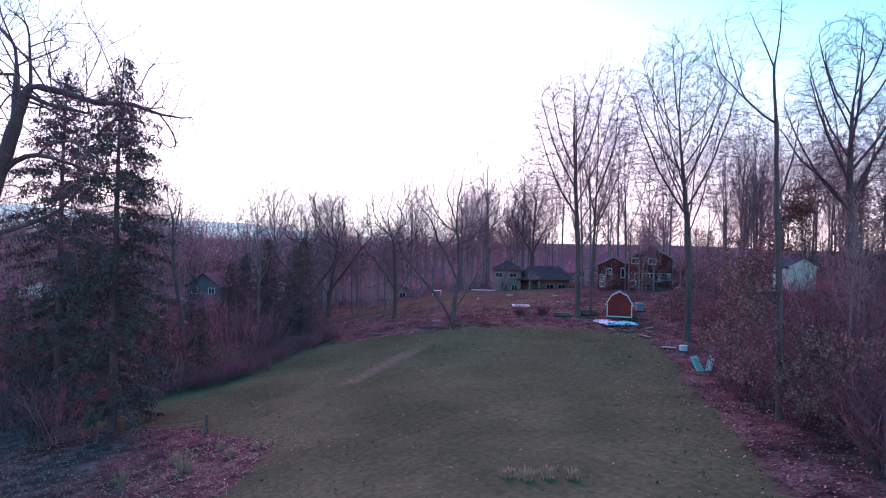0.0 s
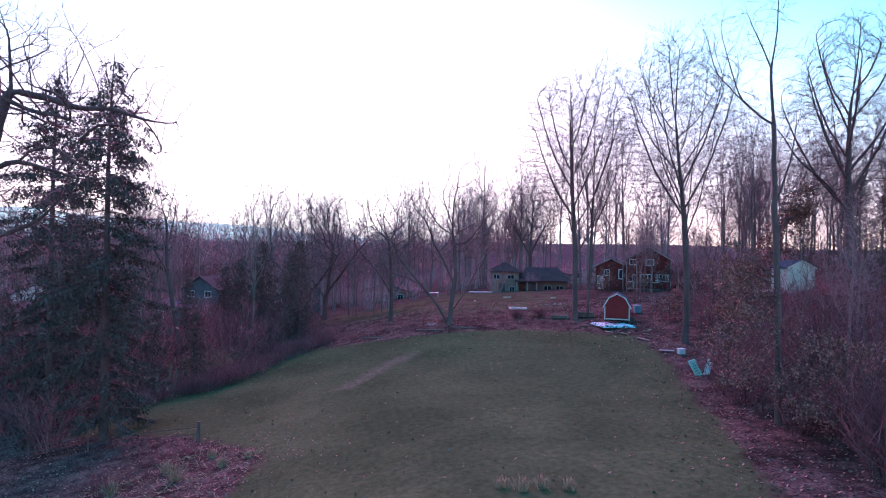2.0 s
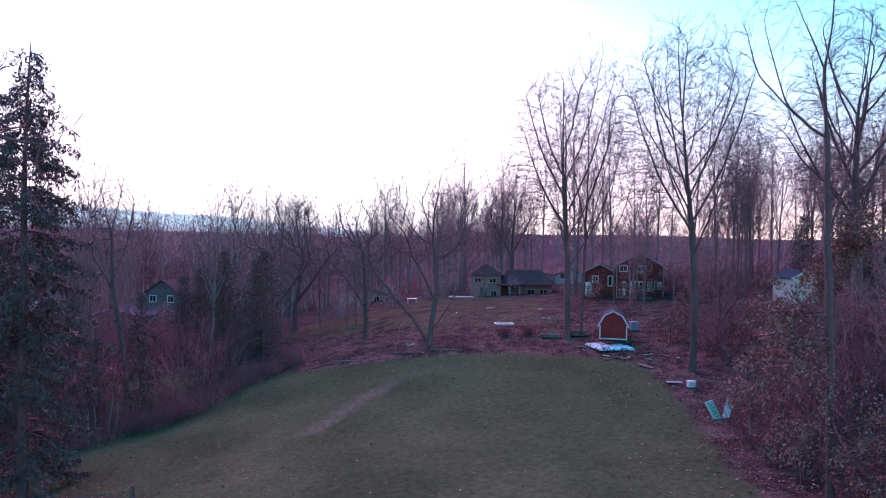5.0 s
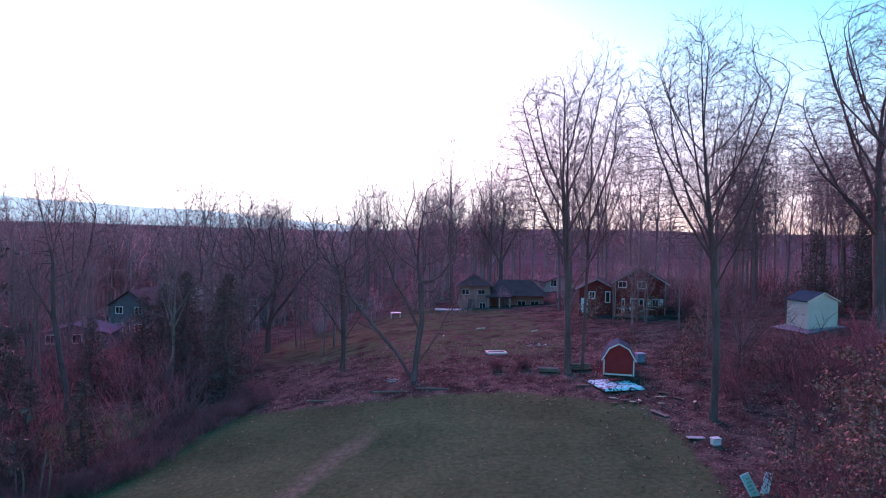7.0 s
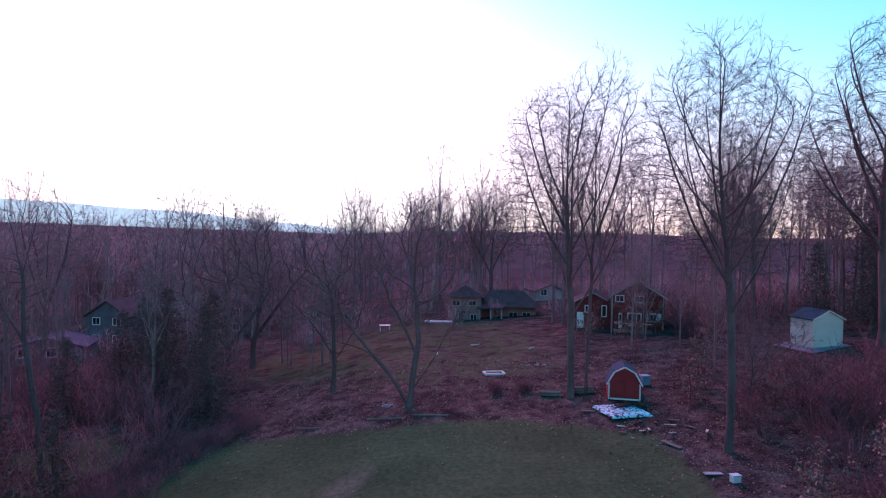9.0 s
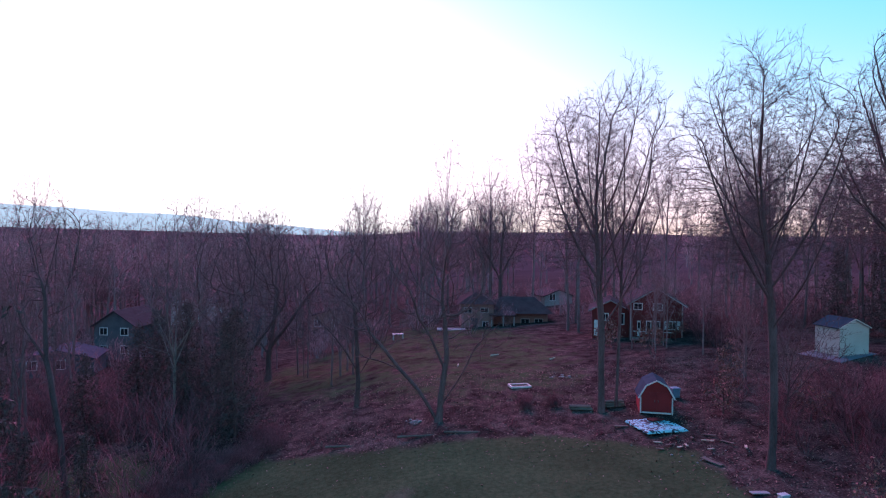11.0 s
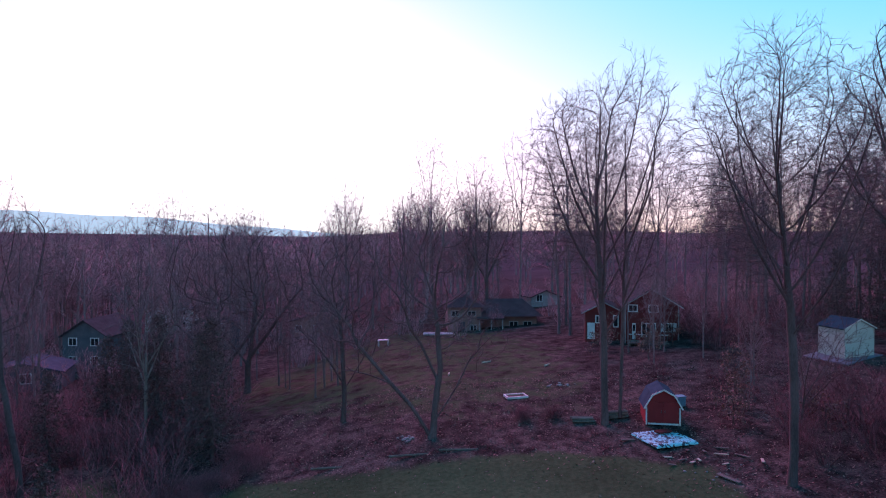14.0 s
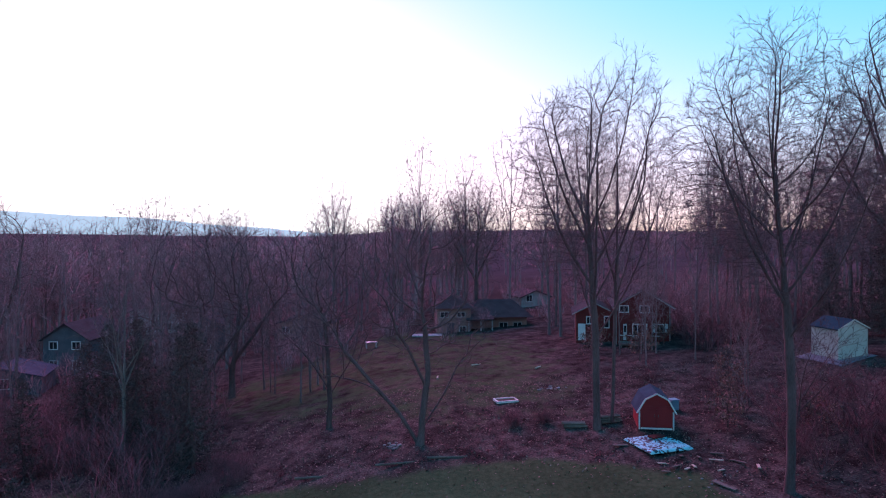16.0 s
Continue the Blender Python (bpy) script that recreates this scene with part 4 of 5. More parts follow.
thin_models = []
for k in range(5):
    w = Wood(200 + k)
    w.grow((0, 0, 0), (0, 0, 1), 9.0, 0.16, 0, dict(spec_for(15, 0.6, leaders=12, spread=(15, 60), kids=(9,), thin=0.06, levels=2, sides=(4, 3, 3, 3), start=0.35, reach=0.8)))
    thin_models.append(joined([(np.concatenate(w.v), np.concatenate(w.f)), w.twig_arrays(False)]))


def scatter(shapes, spots, scale, seed, lift=-0.1, tall=(0.9, 1.1)):
    r = np.random.default_rng(seed)
    out = []
    for x, y in spots:
        v, f = shapes[r.integers(len(shapes))]
        a, s = r.uniform(0, 6.283), r.uniform(*scale)
        c, q = math.cos(a) * s, math.sin(a) * s
        m = np.array([[c, -q, 0], [q, c, 0], [0, 0, s * r.uniform(*tall)]])
        out.append((v @ m.T + np.array([x, y, gz(x, y) + lift]), f))
    return joined(out)


fr = np.random.default_rng(9)
spots = []
while len(spots) < 430:
    y = 130 + 560 * fr.random() ** 1.6
    x = fr.uniform(-0.95, 0.9) * (y + 20)
    if x < 18 or fr.random() < 0.2:
        spots.append((x, y))
while len(spots) < 560:
    x, y = fr.uniform(-120, 95), fr.uniform(104, 190)
    if abs(x) < 1.05 * y and (x < 18 or fr.random() < 0.2):
        spots.append((x, y))
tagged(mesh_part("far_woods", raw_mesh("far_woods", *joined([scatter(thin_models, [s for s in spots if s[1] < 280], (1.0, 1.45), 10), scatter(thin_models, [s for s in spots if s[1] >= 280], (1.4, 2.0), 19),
           scatter(thin_models, [(fr.uniform(-0.9, 0.2) * q, q) for q in fr.uniform(700, 1500, 110)], (2.0, 2.7), 20)])), far_bark_hazed, None), "distant leafless woods across the valley", "woods", kind="stuff")

# ridge far beyond the woods; pale blue colour and slight glow imitate haze
painted_haze = surf("ridge_painted_haze", (0.03, 0.12, 0.14), (0.04, 0.15, 0.17), 0.002, 0.01, 1.0, 0.0)
painted_haze.node_tree.nodes["Principled BSDF"].inputs["Emission Color"].default_value = (0.74, 0.96, 1.0, 1)
painted_haze.node_tree.nodes["Principled BSDF"].inputs["Emission Strength"].default_value = 0.1
rx = np.linspace(-4300, 1200, 120)
crest = np.clip(26 - 0.072 * rx, -50, 240) + 7 * np.sin(rx / 310) + 4 * np.sin(rx / 121 + 1)
side = np.stack([np.stack([rx, np.full(120, 4100.0), np.full(120, -60.0)], -1), np.stack([rx, 4250 + 40 * np.sin(rx / 200), crest], -1),
                 np.stack([rx, np.full(120, 4560.0), np.full(120, -60.0)], -1)])
at = np.arange(119)
faces = np.concatenate([np.stack([at + o, at + 1 + o, at + 121 + o, at + 120 + o], -1) for o in (0, 120)])
tagged(mesh_part("backdrop", raw_mesh("backdrop", side.reshape(-1, 3), faces, True), painted_haze, None), "far-off ridge with pale blue haze and glow painted on", "ridge", kind="structure")

# ---- brush and undergrowth ----
bushes = []
for k in range(4):
    w = Wood(300 + k)
    for s in range(15):
        a = w.r.uniform(0, 6.28)
        lean = w.r.uniform(0.1, 0.75)
        d = np.array([math.cos(a) * lean, math.sin(a) * lean, 1.0])
        d /= np.linalg.norm(d)
        foot = np.array([math.cos(a), math.sin(a), 0]) * w.r.uniform(0, 0.35)
        L = w.r.uniform(0.8, 1.7)
        w.twigs.append((foot, foot + d * L * 0.5, foot + d * L, 0.012))
        for q in range(9):
            f = w.r.uniform(0.25, 0.95)
            b = w.r.uniform(0, 6.28)
            dd = d + np.array([math.cos(b), math.sin(b), w.r.uniform(-0.2, 0.5)]) * 0.8
            w.twigs.append((foot + d * L * f, None, foot + d * L * f + dd / np.linalg.norm(dd) * w.r.uniform(0.25, 0.6), 0.007))
    w.twigs = [(p, (p + q) / 2 if m is None else m, q, r) for p, m, q, r in w.twigs]
    bushes.append(w.twig_arrays(False))


def in_band(n, line, width, seed):
    r = np.random.default_rng(seed)
    out = []
    for _ in range(n):
        k = r.integers(len(line) - 1)
        f = r.random()
        out.append((line[k][0] * (1 - f) + line[k + 1][0] * f + r.normal(0, width), line[k][1] * (1 - f) + line[k + 1][1] * f + r.normal(0, width)))
    return out


def in_area(n, x0, x1, y0, y1, seed, avoid=True):
    r = np.random.default_rng(seed)
    out = []
    while len(out) < n:
        x, y = r.uniform(x0, x1), r.uniform(y0, y1)
        if avoid and (inside(LAWN, x, y) > -1.0 or inside(GLADE, x, y) > -0.5 or 11 < x < 19.5 and 39 < y < 53 or 28 < x < 39 and 48 < y < 61 or 13 < x < 18 and 28 < y < 40):
            continue
        out.append((x, y))
    return out


tagged(mesh_part("underbrush", raw_mesh("underbrush", *scatter(bushes, in_area(80, -48, -14, 34, 76, 1) + in_area(110, 14.5, 48, 12, 58, 2), (0.8, 1.6), 11)),
                 brush_bark, None), "leafless tangled brush under the trees", "brush", kind="stuff")
thicket = [s for s in in_area(190, -95, 80, 76, 150, 3) if free(*s)] + [s for s in in_area(60, 40, 75, 48, 78, 5) if free(*s)]
tagged(mesh_part("thicket", raw_mesh("thicket", *scatter(bushes, thicket, (1.4, 2.8), 15, tall=(0.9, 1.4))), far_bark_hazed, None), "leafless saplings crowding under the woods", "saplings", kind="stuff")
tagged(mesh_part("slope_thicket", raw_mesh("slope_thicket", *scatter(bushes, in_area(70, 20, 46, 10, 42, 6) + in_area(75, 15.0, 24, 12, 32, 26) + in_area(44, 18.5, 40, 40, 47, 7) + [s for s in in_area(90, 26, 75, 58, 86, 17) if free(*s)], (1.3, 2.9), 16)), brush_bark, None),
       "tall leafless brush covering the slope", "brush", kind="stuff")
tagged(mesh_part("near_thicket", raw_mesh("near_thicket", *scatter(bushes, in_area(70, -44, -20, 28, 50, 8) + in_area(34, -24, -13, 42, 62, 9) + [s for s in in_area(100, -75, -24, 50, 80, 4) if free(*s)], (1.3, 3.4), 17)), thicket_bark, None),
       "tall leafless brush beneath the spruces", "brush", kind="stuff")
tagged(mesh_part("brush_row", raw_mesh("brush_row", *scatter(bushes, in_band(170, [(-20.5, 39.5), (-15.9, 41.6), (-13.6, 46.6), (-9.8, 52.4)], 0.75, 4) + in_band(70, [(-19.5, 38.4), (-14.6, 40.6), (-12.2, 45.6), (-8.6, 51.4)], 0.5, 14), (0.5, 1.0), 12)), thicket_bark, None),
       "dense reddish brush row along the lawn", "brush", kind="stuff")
tagged(mesh_part("weeds", raw_mesh("weeds", *scatter(bushes, in_band(75, [(-9, 50), (-1, 48), (5, 47.8), (11, 46)], 0.9, 5), (0.18, 0.42), 13)), brush_bark, None),
       "low dead weeds along the end of the lawn", "weeds", kind="stuff")
for bx, by, bs in ((7.0, 50.4, 0.75), (8.9, 50.2, 0.7)):
    v, f = scatter(bushes, [(bx + fr.normal(0, 0.25), by + fr.normal(0, 0.25)) for _ in range(9)], (bs * 0.8, bs), int(bx * 10))
    t = thing("shrub", bx, by, "small dark leafless shrub on rough ground", "shrub", "shrubs by the rough grass")
    mesh_part("tangle", raw_mesh("tangle", v - np.array([bx, by, gz(bx, by)]), f), brush_bark, t)


# ---- grass and fallen leaves ----
def blades(n, area, seed, height, keep):
    r = np.random.default_rng(seed)
    x, y = r.uniform(area[0], area[1], n), area[2] + (area[3] - area[2]) * r.random(n) ** 1.3
    ok = keep(x, y)
    x, y = x[ok], y[ok]
    n = len(x)
    base = np.stack([x, y, ground_z(x, y) - 0.01], -1)
    h = height * r.uniform(0.5, 1.4, n)
    a, b = r.uniform(0, 6.283, n), r.uniform(0, 6.283, n)
    out = []
    for k in range(3):
        off = np.stack([np.cos(a + 2.1 * k), np.sin(a + 2.1 * k), np.zeros(n)], -1)
        tip = base + off * (0.6 * h)[:, None] + np.stack([np.zeros(n), np.zeros(n), h], -1)
        side = np.stack([-np.sin(a + 2.1 * k), np.cos(a + 2.1 * k), np.zeros(n)], -1) * (0.22 * h)[:, None]
        v = np.stack([base - side, base + side, tip], 1).reshape(-1, 3)
        out.append((v, np.arange(3 * n).reshape(-1, 3)))
    return joined(out)


tagged(mesh_part("grass", raw_mesh("grass", *blades(26000, (-20, 15, 9, 49), 21, 0.036, lambda x, y: (inside(LAWN, x, y) > 0.1) & (inside(WORN, x, y) < 0))), grass_blade, None),
       "short dull winter grass of the lawn", "grass", kind="stuff")


def flat_leaves(n, area, seed, size, keep):
    r = np.random.default_rng(seed)
    x, y = r.uniform(area[0], area[1], n), r.uniform(area[2], area[3], n)
    ok = keep(x, y, r.random(n))
    x, y = x[ok], y[ok]
    n = len(x)
    a = r.uniform(0, 6.283, n)
    L = size * r.uniform(0.6, 1.4, n)
    c = np.stack([x, y, ground_z(x, y) + 0.03], -1)
    d = np.stack([np.cos(a), np.sin(a), r.normal(0, 0.45, n)], -1) * L[:, None]
    s = np.stack([-np.sin(a), np.cos(a), r.normal(0, 0.5, n)], -1) * (L * 0.6)[:, None]
    v = np.stack([c - d, c + s, c + d, c - s], 1).reshape(-1, 3)
    at = np.arange(n)[:, None] * 4
    return v, np.concatenate([at + np.array([0, 1, 2]), at + np.array([0, 2, 3])])


def litter_keep(x, y, u):
    d = inside(LAWN, x, y)
    edge = np.exp(-np.maximum(d, 0) / 1.6) * np.where(x > 6, 1.0, 0.55)
    return u < np.where(d > 0, 0.03 + 0.5 * edge, 0.8)


tagged(mesh_part("fallen_leaves", raw_mesh("fallen_leaves", *flat_leaves(64000, (-24, 34, 10, 60), 22, 0.055, litter_keep)), fallen_leaf, None),
       "dry pale brown leaves strewn over the ground", "fallen leaves", kind="stuff")


# ---- barn shed and its surroundings ----
def barn_shed():
    t = thing("barn_shed", 14.75, 47.7, "small red gambrel barn shed with white trim", "shed", turn=-15.0, z=gz(14.75, 48.0) + 0.02)
    w, e, k, p, d = 1.0, 1.05, 1.75, 2.06, 2.1
    inner = [(-w, 0), (w, 0), (w, e), (w - 0.4, k), (0, p), (-w + 0.4, k), (-w, e)]
    part("wall", prism(inner, 0, d), red_wall, t)
    roof = [(w + 0.12, e - 0.1), (w - 0.34, k + 0.07), (0, p + 0.1), (-w + 0.34, k + 0.07), (-w - 0.12, e - 0.1), (-w - 0.05, e - 0.1), (-w + 0.38, k), (0, p + 0.02), (w - 0.38, k), (w + 0.05, e - 0.1)]
    part("roof", prism(roof, -0.14, d + 0.14), slate_roof, t, "blue-grey shingled gambrel roof")
    line = [(-w - 0.1, e - 0.08), (-w + 0.36, k + 0.03), (0, p + 0.05), (w - 0.36, k + 0.03), (w + 0.1, e - 0.08)]
    for (ax, az), (bx, bz) in zip(line, line[1:]):
        L = math.hypot(bx - ax, bz - az)
        part("trim_board", boxed((ax + bx) / 2, -0.17, (az + bz) / 2, L, 0.03, 0.085, Matrix.Rotation(-math.atan2(bz - az, bx - ax), 4, "Y")), white_trim, t, "white rake board")
    for sx in (-1, 1):
        part("trim_board", boxed(sx * (w - 0.05), -0.018, e / 2, 0.085, 0.03, e), white_trim, t, "white corner board")
    part("trim_board", boxed(0, -0.04, 0.07, 2 * w - 0.25, 0.03, 0.1), white_trim, t, "white sill board")
    for sx in (-1, 1):
        door = part("door", boxed(sx * 0.435, -0.02, 0.76, 0.85, 0.035, 1.2), red_wall, t)
        part("handle", boxed(sx * 0.1, -0.055, 0.8, 0.03, 0.035, 0.16), dark_metal, door, "dark iron handle")
    return t


barn_shed()


def tarp_deck():
    x, y = 14.05, 46.0
    t = thing("tarp_platform", x, y, "low platform under a stained pale tarpaulin", "tarp", turn=11.0)
    part("platform", boxed(0, 0, 0.0, 2.45, 2.25, 0.2, bevel=0.02), weathered, t)
    n, m = 46, 30
    bm = bmesh.new()
    grid = []
    for j in range(m + 1):
        row = []
        for i in range(n + 1):
            u, v = i / n * 2 - 1, j / m * 2 - 1
            edge = max(abs(u), abs(v))
            z = 0.125 + 0.025 * noise.noise((u * 3, v * 3, 0)) + 0.02 * noise.noise((u * 8, v * 8, 2))
            if edge > 0.9:
                z -= (edge - 0.9) * 1.4
            row.append(bm.verts.new((u * 1.36 + 0.05 * noise.noise((v * 4, u, 1)), v * 1.3 + 0.05 * noise.noise((u * 4, v, 3)), z)))
        grid.append(row)
    for j in range(m):
        for i in range(n):
            f = bm.faces.new((grid[j][i], grid[j][i + 1], grid[j + 1][i + 1], grid[j + 1][i]))
            f.smooth = True
    ob = part("tarpaulin", bm, tarp, t, "pale blue-white tarpaulin with dark wet stains")
    md = ob.modifiers.new("thickness", "SOLIDIFY")
    md.thickness = 0.006
    part("lid", boxed(0.35, 0.62, 0.21, 0.9, 0.5, 0.1, Matrix.Rotation(0.2, 4, "Z"), bevel=0.015), house_red, t, "faded red board lying on the sheet")


tarp_deck()


def barrel(x, y):
    t = thing("plastic_tote", x, y, "blue-grey plastic tote beside the barn shed", "tote", turn=8)
    part("body", boxed(0, 0, 0.3, 0.55, 0.5, 0.6, bevel=0.05), blue_plastic, t)
    part("lid", boxed(0, 0, 0.63, 0.6, 0.55, 0.07, bevel=0.02), blue_plastic, t)


barrel(17.1, 50.4)
lr = random.Random(8)


def wood_stack(x, y, n, turn, label):
    t = thing("wood_stack", x, y, label, "wood stack", turn=turn)
    for k in range(n):
        row, colm = divmod(k, 4)
        a = (colm - 1.5) * 0.17 + lr.uniform(-0.02, 0.02)
        part("log", rod(bmesh.new(), (-0.7 + lr.uniform(-0.1, 0.1), a, 0.09 + row * 0.15), (0.7 + lr.uniform(-0.1, 0.1), a + lr.uniform(-0.05, 0.05), 0.09 + row * 0.15), 0.08, 0.07, 7), weathered, t)


wood_stack(12.6, 49.6, 10, 12, "low stack of grey split logs beside the shed")
wood_stack(10.4, 49.4, 7, -6, "low pile of weathered logs beneath tall trees")


def plank(x, y, length, width, turn, material, label, tilt=4.0, lift=0.05):
    t = tagged(part("plank", boxed(0, 0, 0, length, width, 0.05, bevel=0.006), material, None), label, "plank")
    t.matrix_world = pose(x, y, gz(x, y) + lift + 0.5 * length * math.sin(radians(abs(tilt))), 0, tilt, turn)


plank(14.95, 40.9, 1.15, 0.28, -58, weathered, "weathered grey plank lying on leaf litter")
plank(17.5, 42.2, 0.95, 0.14, 62, raw_wood, "pale split stick lying on leaf litter", 8)
plank(14.1, 42.8, 0.7, 0.14, 50, raw_wood, "pale broken board lying on leaf litter", 12)
plank(14.6, 43.1, 0.5, 0.12, 80, raw_wood, "short pale board lying on leaf litter", 6)
plank(12.0, 46.2, 0.9, 0.2, 10, weathered, "grey plank near the tarp platform")


for k, (px, py) in enumerate(((13.2, 43.7), (13.7, 43.2), (15.3, 43.9), (15.9, 43.3), (16.4, 44.1), (13.0, 42.8), (15.6, 42.3), (14.5, 44.2), (16.9, 43.0))):
    plank(px, py, 0.45 + 0.11 * (k * 3 % 5), 0.1 + 0.02 * (k % 3), 37 * k % 180, raw_wood if k % 3 == 0 else weathered, "broken length of wood among the leaf litter", 5 + 3 * (k % 4))


def cooler():
    t = thing("white_box", 16.1, 36.5, "white plastic box standing on leaf litter", "box", turn=12)
    part("body", boxed(0, 0, 0.16, 0.44, 0.32, 0.32, bevel=0.04), white_plastic, t)
    part("lid", boxed(0, 0, 0.34, 0.47, 0.35, 0.06, bevel=0.02), white_plastic, t)
    part("handle", boxed(0.24, 0, 0.24, 0.03, 0.2, 0.04), dark_metal, t)


cooler()
plank(15.5, 37.4, 0.9, 0.3, 5, concrete, "pale flat slab lying beside the box", 2)


def panel(x, y, turn, lean, roll, width, height, material, label, marks):
    t = new("leaning_panel")
    t.matrix_world = pose(x, y, gz(x, y) - 0.04, 0, 0, turn) @ pose(0, 0, 0, lean, roll, 0)
    tagged(t, label, "panel", "panels by the lawn")
    part("board", boxed(0, 0, height / 2, width, 0.05, height, bevel=0.008), material, t)
    if marks:
        part("frame", boxed(0, -0.028, height * 0.97, width, 0.012, height * 0.05), white_trim, t)
        part("frame", boxed(-width * 0.47, -0.028, height / 2, width * 0.06, 0.012, height * 0.88), white_trim, t)
        for k in range(5):
            w = width * lr.uniform(0.3, 0.6)
            part("mark", boxed(lr.uniform(-0.1, 0.1) * width, -0.03, height * (0.17 + 0.15 * k), w, 0.012, height * 0.06), mint_mark, t, "dark green printed bar")


panel(15.3, 31.2, 14, -28, -16, 0.42, 0.95, mint_paint, "mint green printed panel leaning at the lawn's edge", True)
panel(15.72, 31.35, -22, -24, 14, 0.3, 0.9, white_plastic, "pale plain panel leaning at the lawn's edge", False)


def snag(x, y, h, tx, seed, label, material=pale_bark):
    t = thing("stump_snag", x, y, label, "snag", "pale snags")
    w = Wood(seed)
    w.grow((0, 0, -0.1), np.array([tx, 0.05, 1]) / math.hypot(tx, 1.0), h, 0.07, 0, dict(spec_for(h, 0.75, leaders=1, spread=(30, 50), kids=(1, 1), levels=2, sides=(7, 5, 3, 3)), wob=(0.12, 0.1, 0.1, 0.1)))
    mesh_part("wood", w.wood_mesh("wood"), material, t)


snag(15.8, 29.0, 0.9, 0.12, 61, "pale broken stump at the lawn's edge")
snag(17.0, 29.7, 1.0, 0.25, 62, "pale broken stump under the oak")
snag(25.5, 38.0, 2.4, 0.35, 63, "pale crooked dead sapling on the slope")


# ---- cream shed ----
def cream_shed():
    x, y = 32.1, 55.4
    t = thing("garden_shed", x, y, "plain cream shed with a blue-grey gable roof", "shed", turn=8.0, z=gz(x + 1, y + 1) - 0.15)
    w, d, e, p = 2.65, 2.4, 2.3, 2.9
    part("wall", prism([(0, 0), (w, 0), (w, e), (w / 2, p), (0, e)], 0, d), cream_wall, t)
    roof = [(-0.15, e - 0.02), (w / 2, p + 0.1), (w + 0.15, e - 0.02), (w + 0.12, e - 0.09), (w / 2, p + 0.02), (-0.12, e - 0.09)]
    part("roof", prism(roof, -0.12, d + 0.12), slate_roof, t, "blue-grey gable roof")
    for (ax, az), (bx, bz) in (((-0.13, e - 0.05), (w / 2, p + 0.06)), ((w / 2, p + 0.06), (w + 0.13, e - 0.05))):
        L = math.hypot(bx - ax, bz - az)
        part("trim_board", boxed((ax + bx) / 2, -0.135, (az + bz) / 2, L, 0.025, 0.09, Matrix.Rotation(-math.atan2(bz - az, bx - ax), 4, "Y")), cream_wall, t)
    for cx, cy in ((0.04, -0.012), (w - 0.04, -0.012)):
        part("trim_board", boxed(cx, cy, e / 2, 0.08, 0.024, e), cream_wall, t)
    part("skid", boxed(w / 2, 0.1, 0.02, w, 0.12, 0.14), weathered, t)
    pad = thing("ground_sheet", x - 0.4, y + 0.6, "dull blue-grey sheet spread round the shed", "ground sheet", turn=20.0)
    bm = bmesh.new()
    n = 14
    rows = [[bm.verts.new((-1.0 + 4.3 * i / n, -1.7 + 3.6 * j / n, 0)) for i in range(n + 1)] for j in range(n + 1)]
    m = pad.matrix_world
    for row in rows:
        for v in row:
            q = m @ v.co
            v.co.z = gz(q.x, q.y) - m.translation.z + 0.05 + 0.03 * noise.noise((q.x * 2, q.y * 2, 0))
    for j in range(n):
        for i in range(n):
            bm.faces.new((rows[j][i], rows[j][i + 1], rows[j + 1][i + 1], rows[j + 1][i])).smooth = True
    ob = part("sheet", bm, tarp_grey, pad)
    ob.modifiers.new("thickness", "SOLIDIFY").thickness = 0.01


cream_shed()


# ---- houses ----
def window(parent, x, z, w, h, y=-0.03, bars=True, shutters=False, frame_mat=None):
    f = bmesh.new()
    b = 0.09
    for cx, cz, sx, sz in ((x, z + h / 2, w + 2 * b, b), (x, z - h / 2, w + 2 * b, b), (x - w / 2 - b / 2, z, b, h - b), (x + w / 2 + b / 2, z, b, h - b)):
        box(f, cx, y, cz, sx, 0.07, sz)
    win = part("window", f, frame_mat or white_trim, parent, "white window frame")
    part("pane", boxed(x, y + 0.015, z, w, 0.02, h), glass, win)
    if bars:
        part("glazing_bar", boxed(x, y - 0.01, z, 0.045, 0.03, h), white_trim, win)
    if shutters:
        for s in (-1, 1):
            part("shutter", boxed(x + s * (w / 2 + 0.3), y, z, 0.3, 0.05, h + 0.1), white_trim, parent)


def gable_roof(parent, x0, x1, y0, y1, e, p, material, over=0.35, thick=0.14):
    mid = (x0 + x1) / 2
    sl = (p - e) / (mid - x0)
    prof = [(x0 - over, e - sl * over), (mid, p), (x1 + over, e - sl * over), (x1 + over, e - sl * over + thick), (mid, p + thick), (x0 - over, e - sl * over + thick)]
    return part("roof", prism(prof, y0 - over, y1 + over), material, parent)


def rake(parent, x0, x1, y, e, p, over=0.35):
    mid = (x0 + x1) / 2
    sl = (p - e) / (mid - x0)
    for (ax, az), (bx, bz) in (((x0 - over, e - sl * over + 0.06), (mid, p + 0.06)), ((mid, p + 0.06), (x1 + over, e - sl * over + 0.06))):
        L = math.hypot(bx - ax, bz - az)
        part("trim_board", boxed((ax + bx) / 2, y - over - 0.02, (az + bz) / 2, L, 0.03, 0.12, Matrix.Rotation(-math.atan2(bz - az, bx - ax), 4, "Y")), house_trim, parent, "pale rake board")


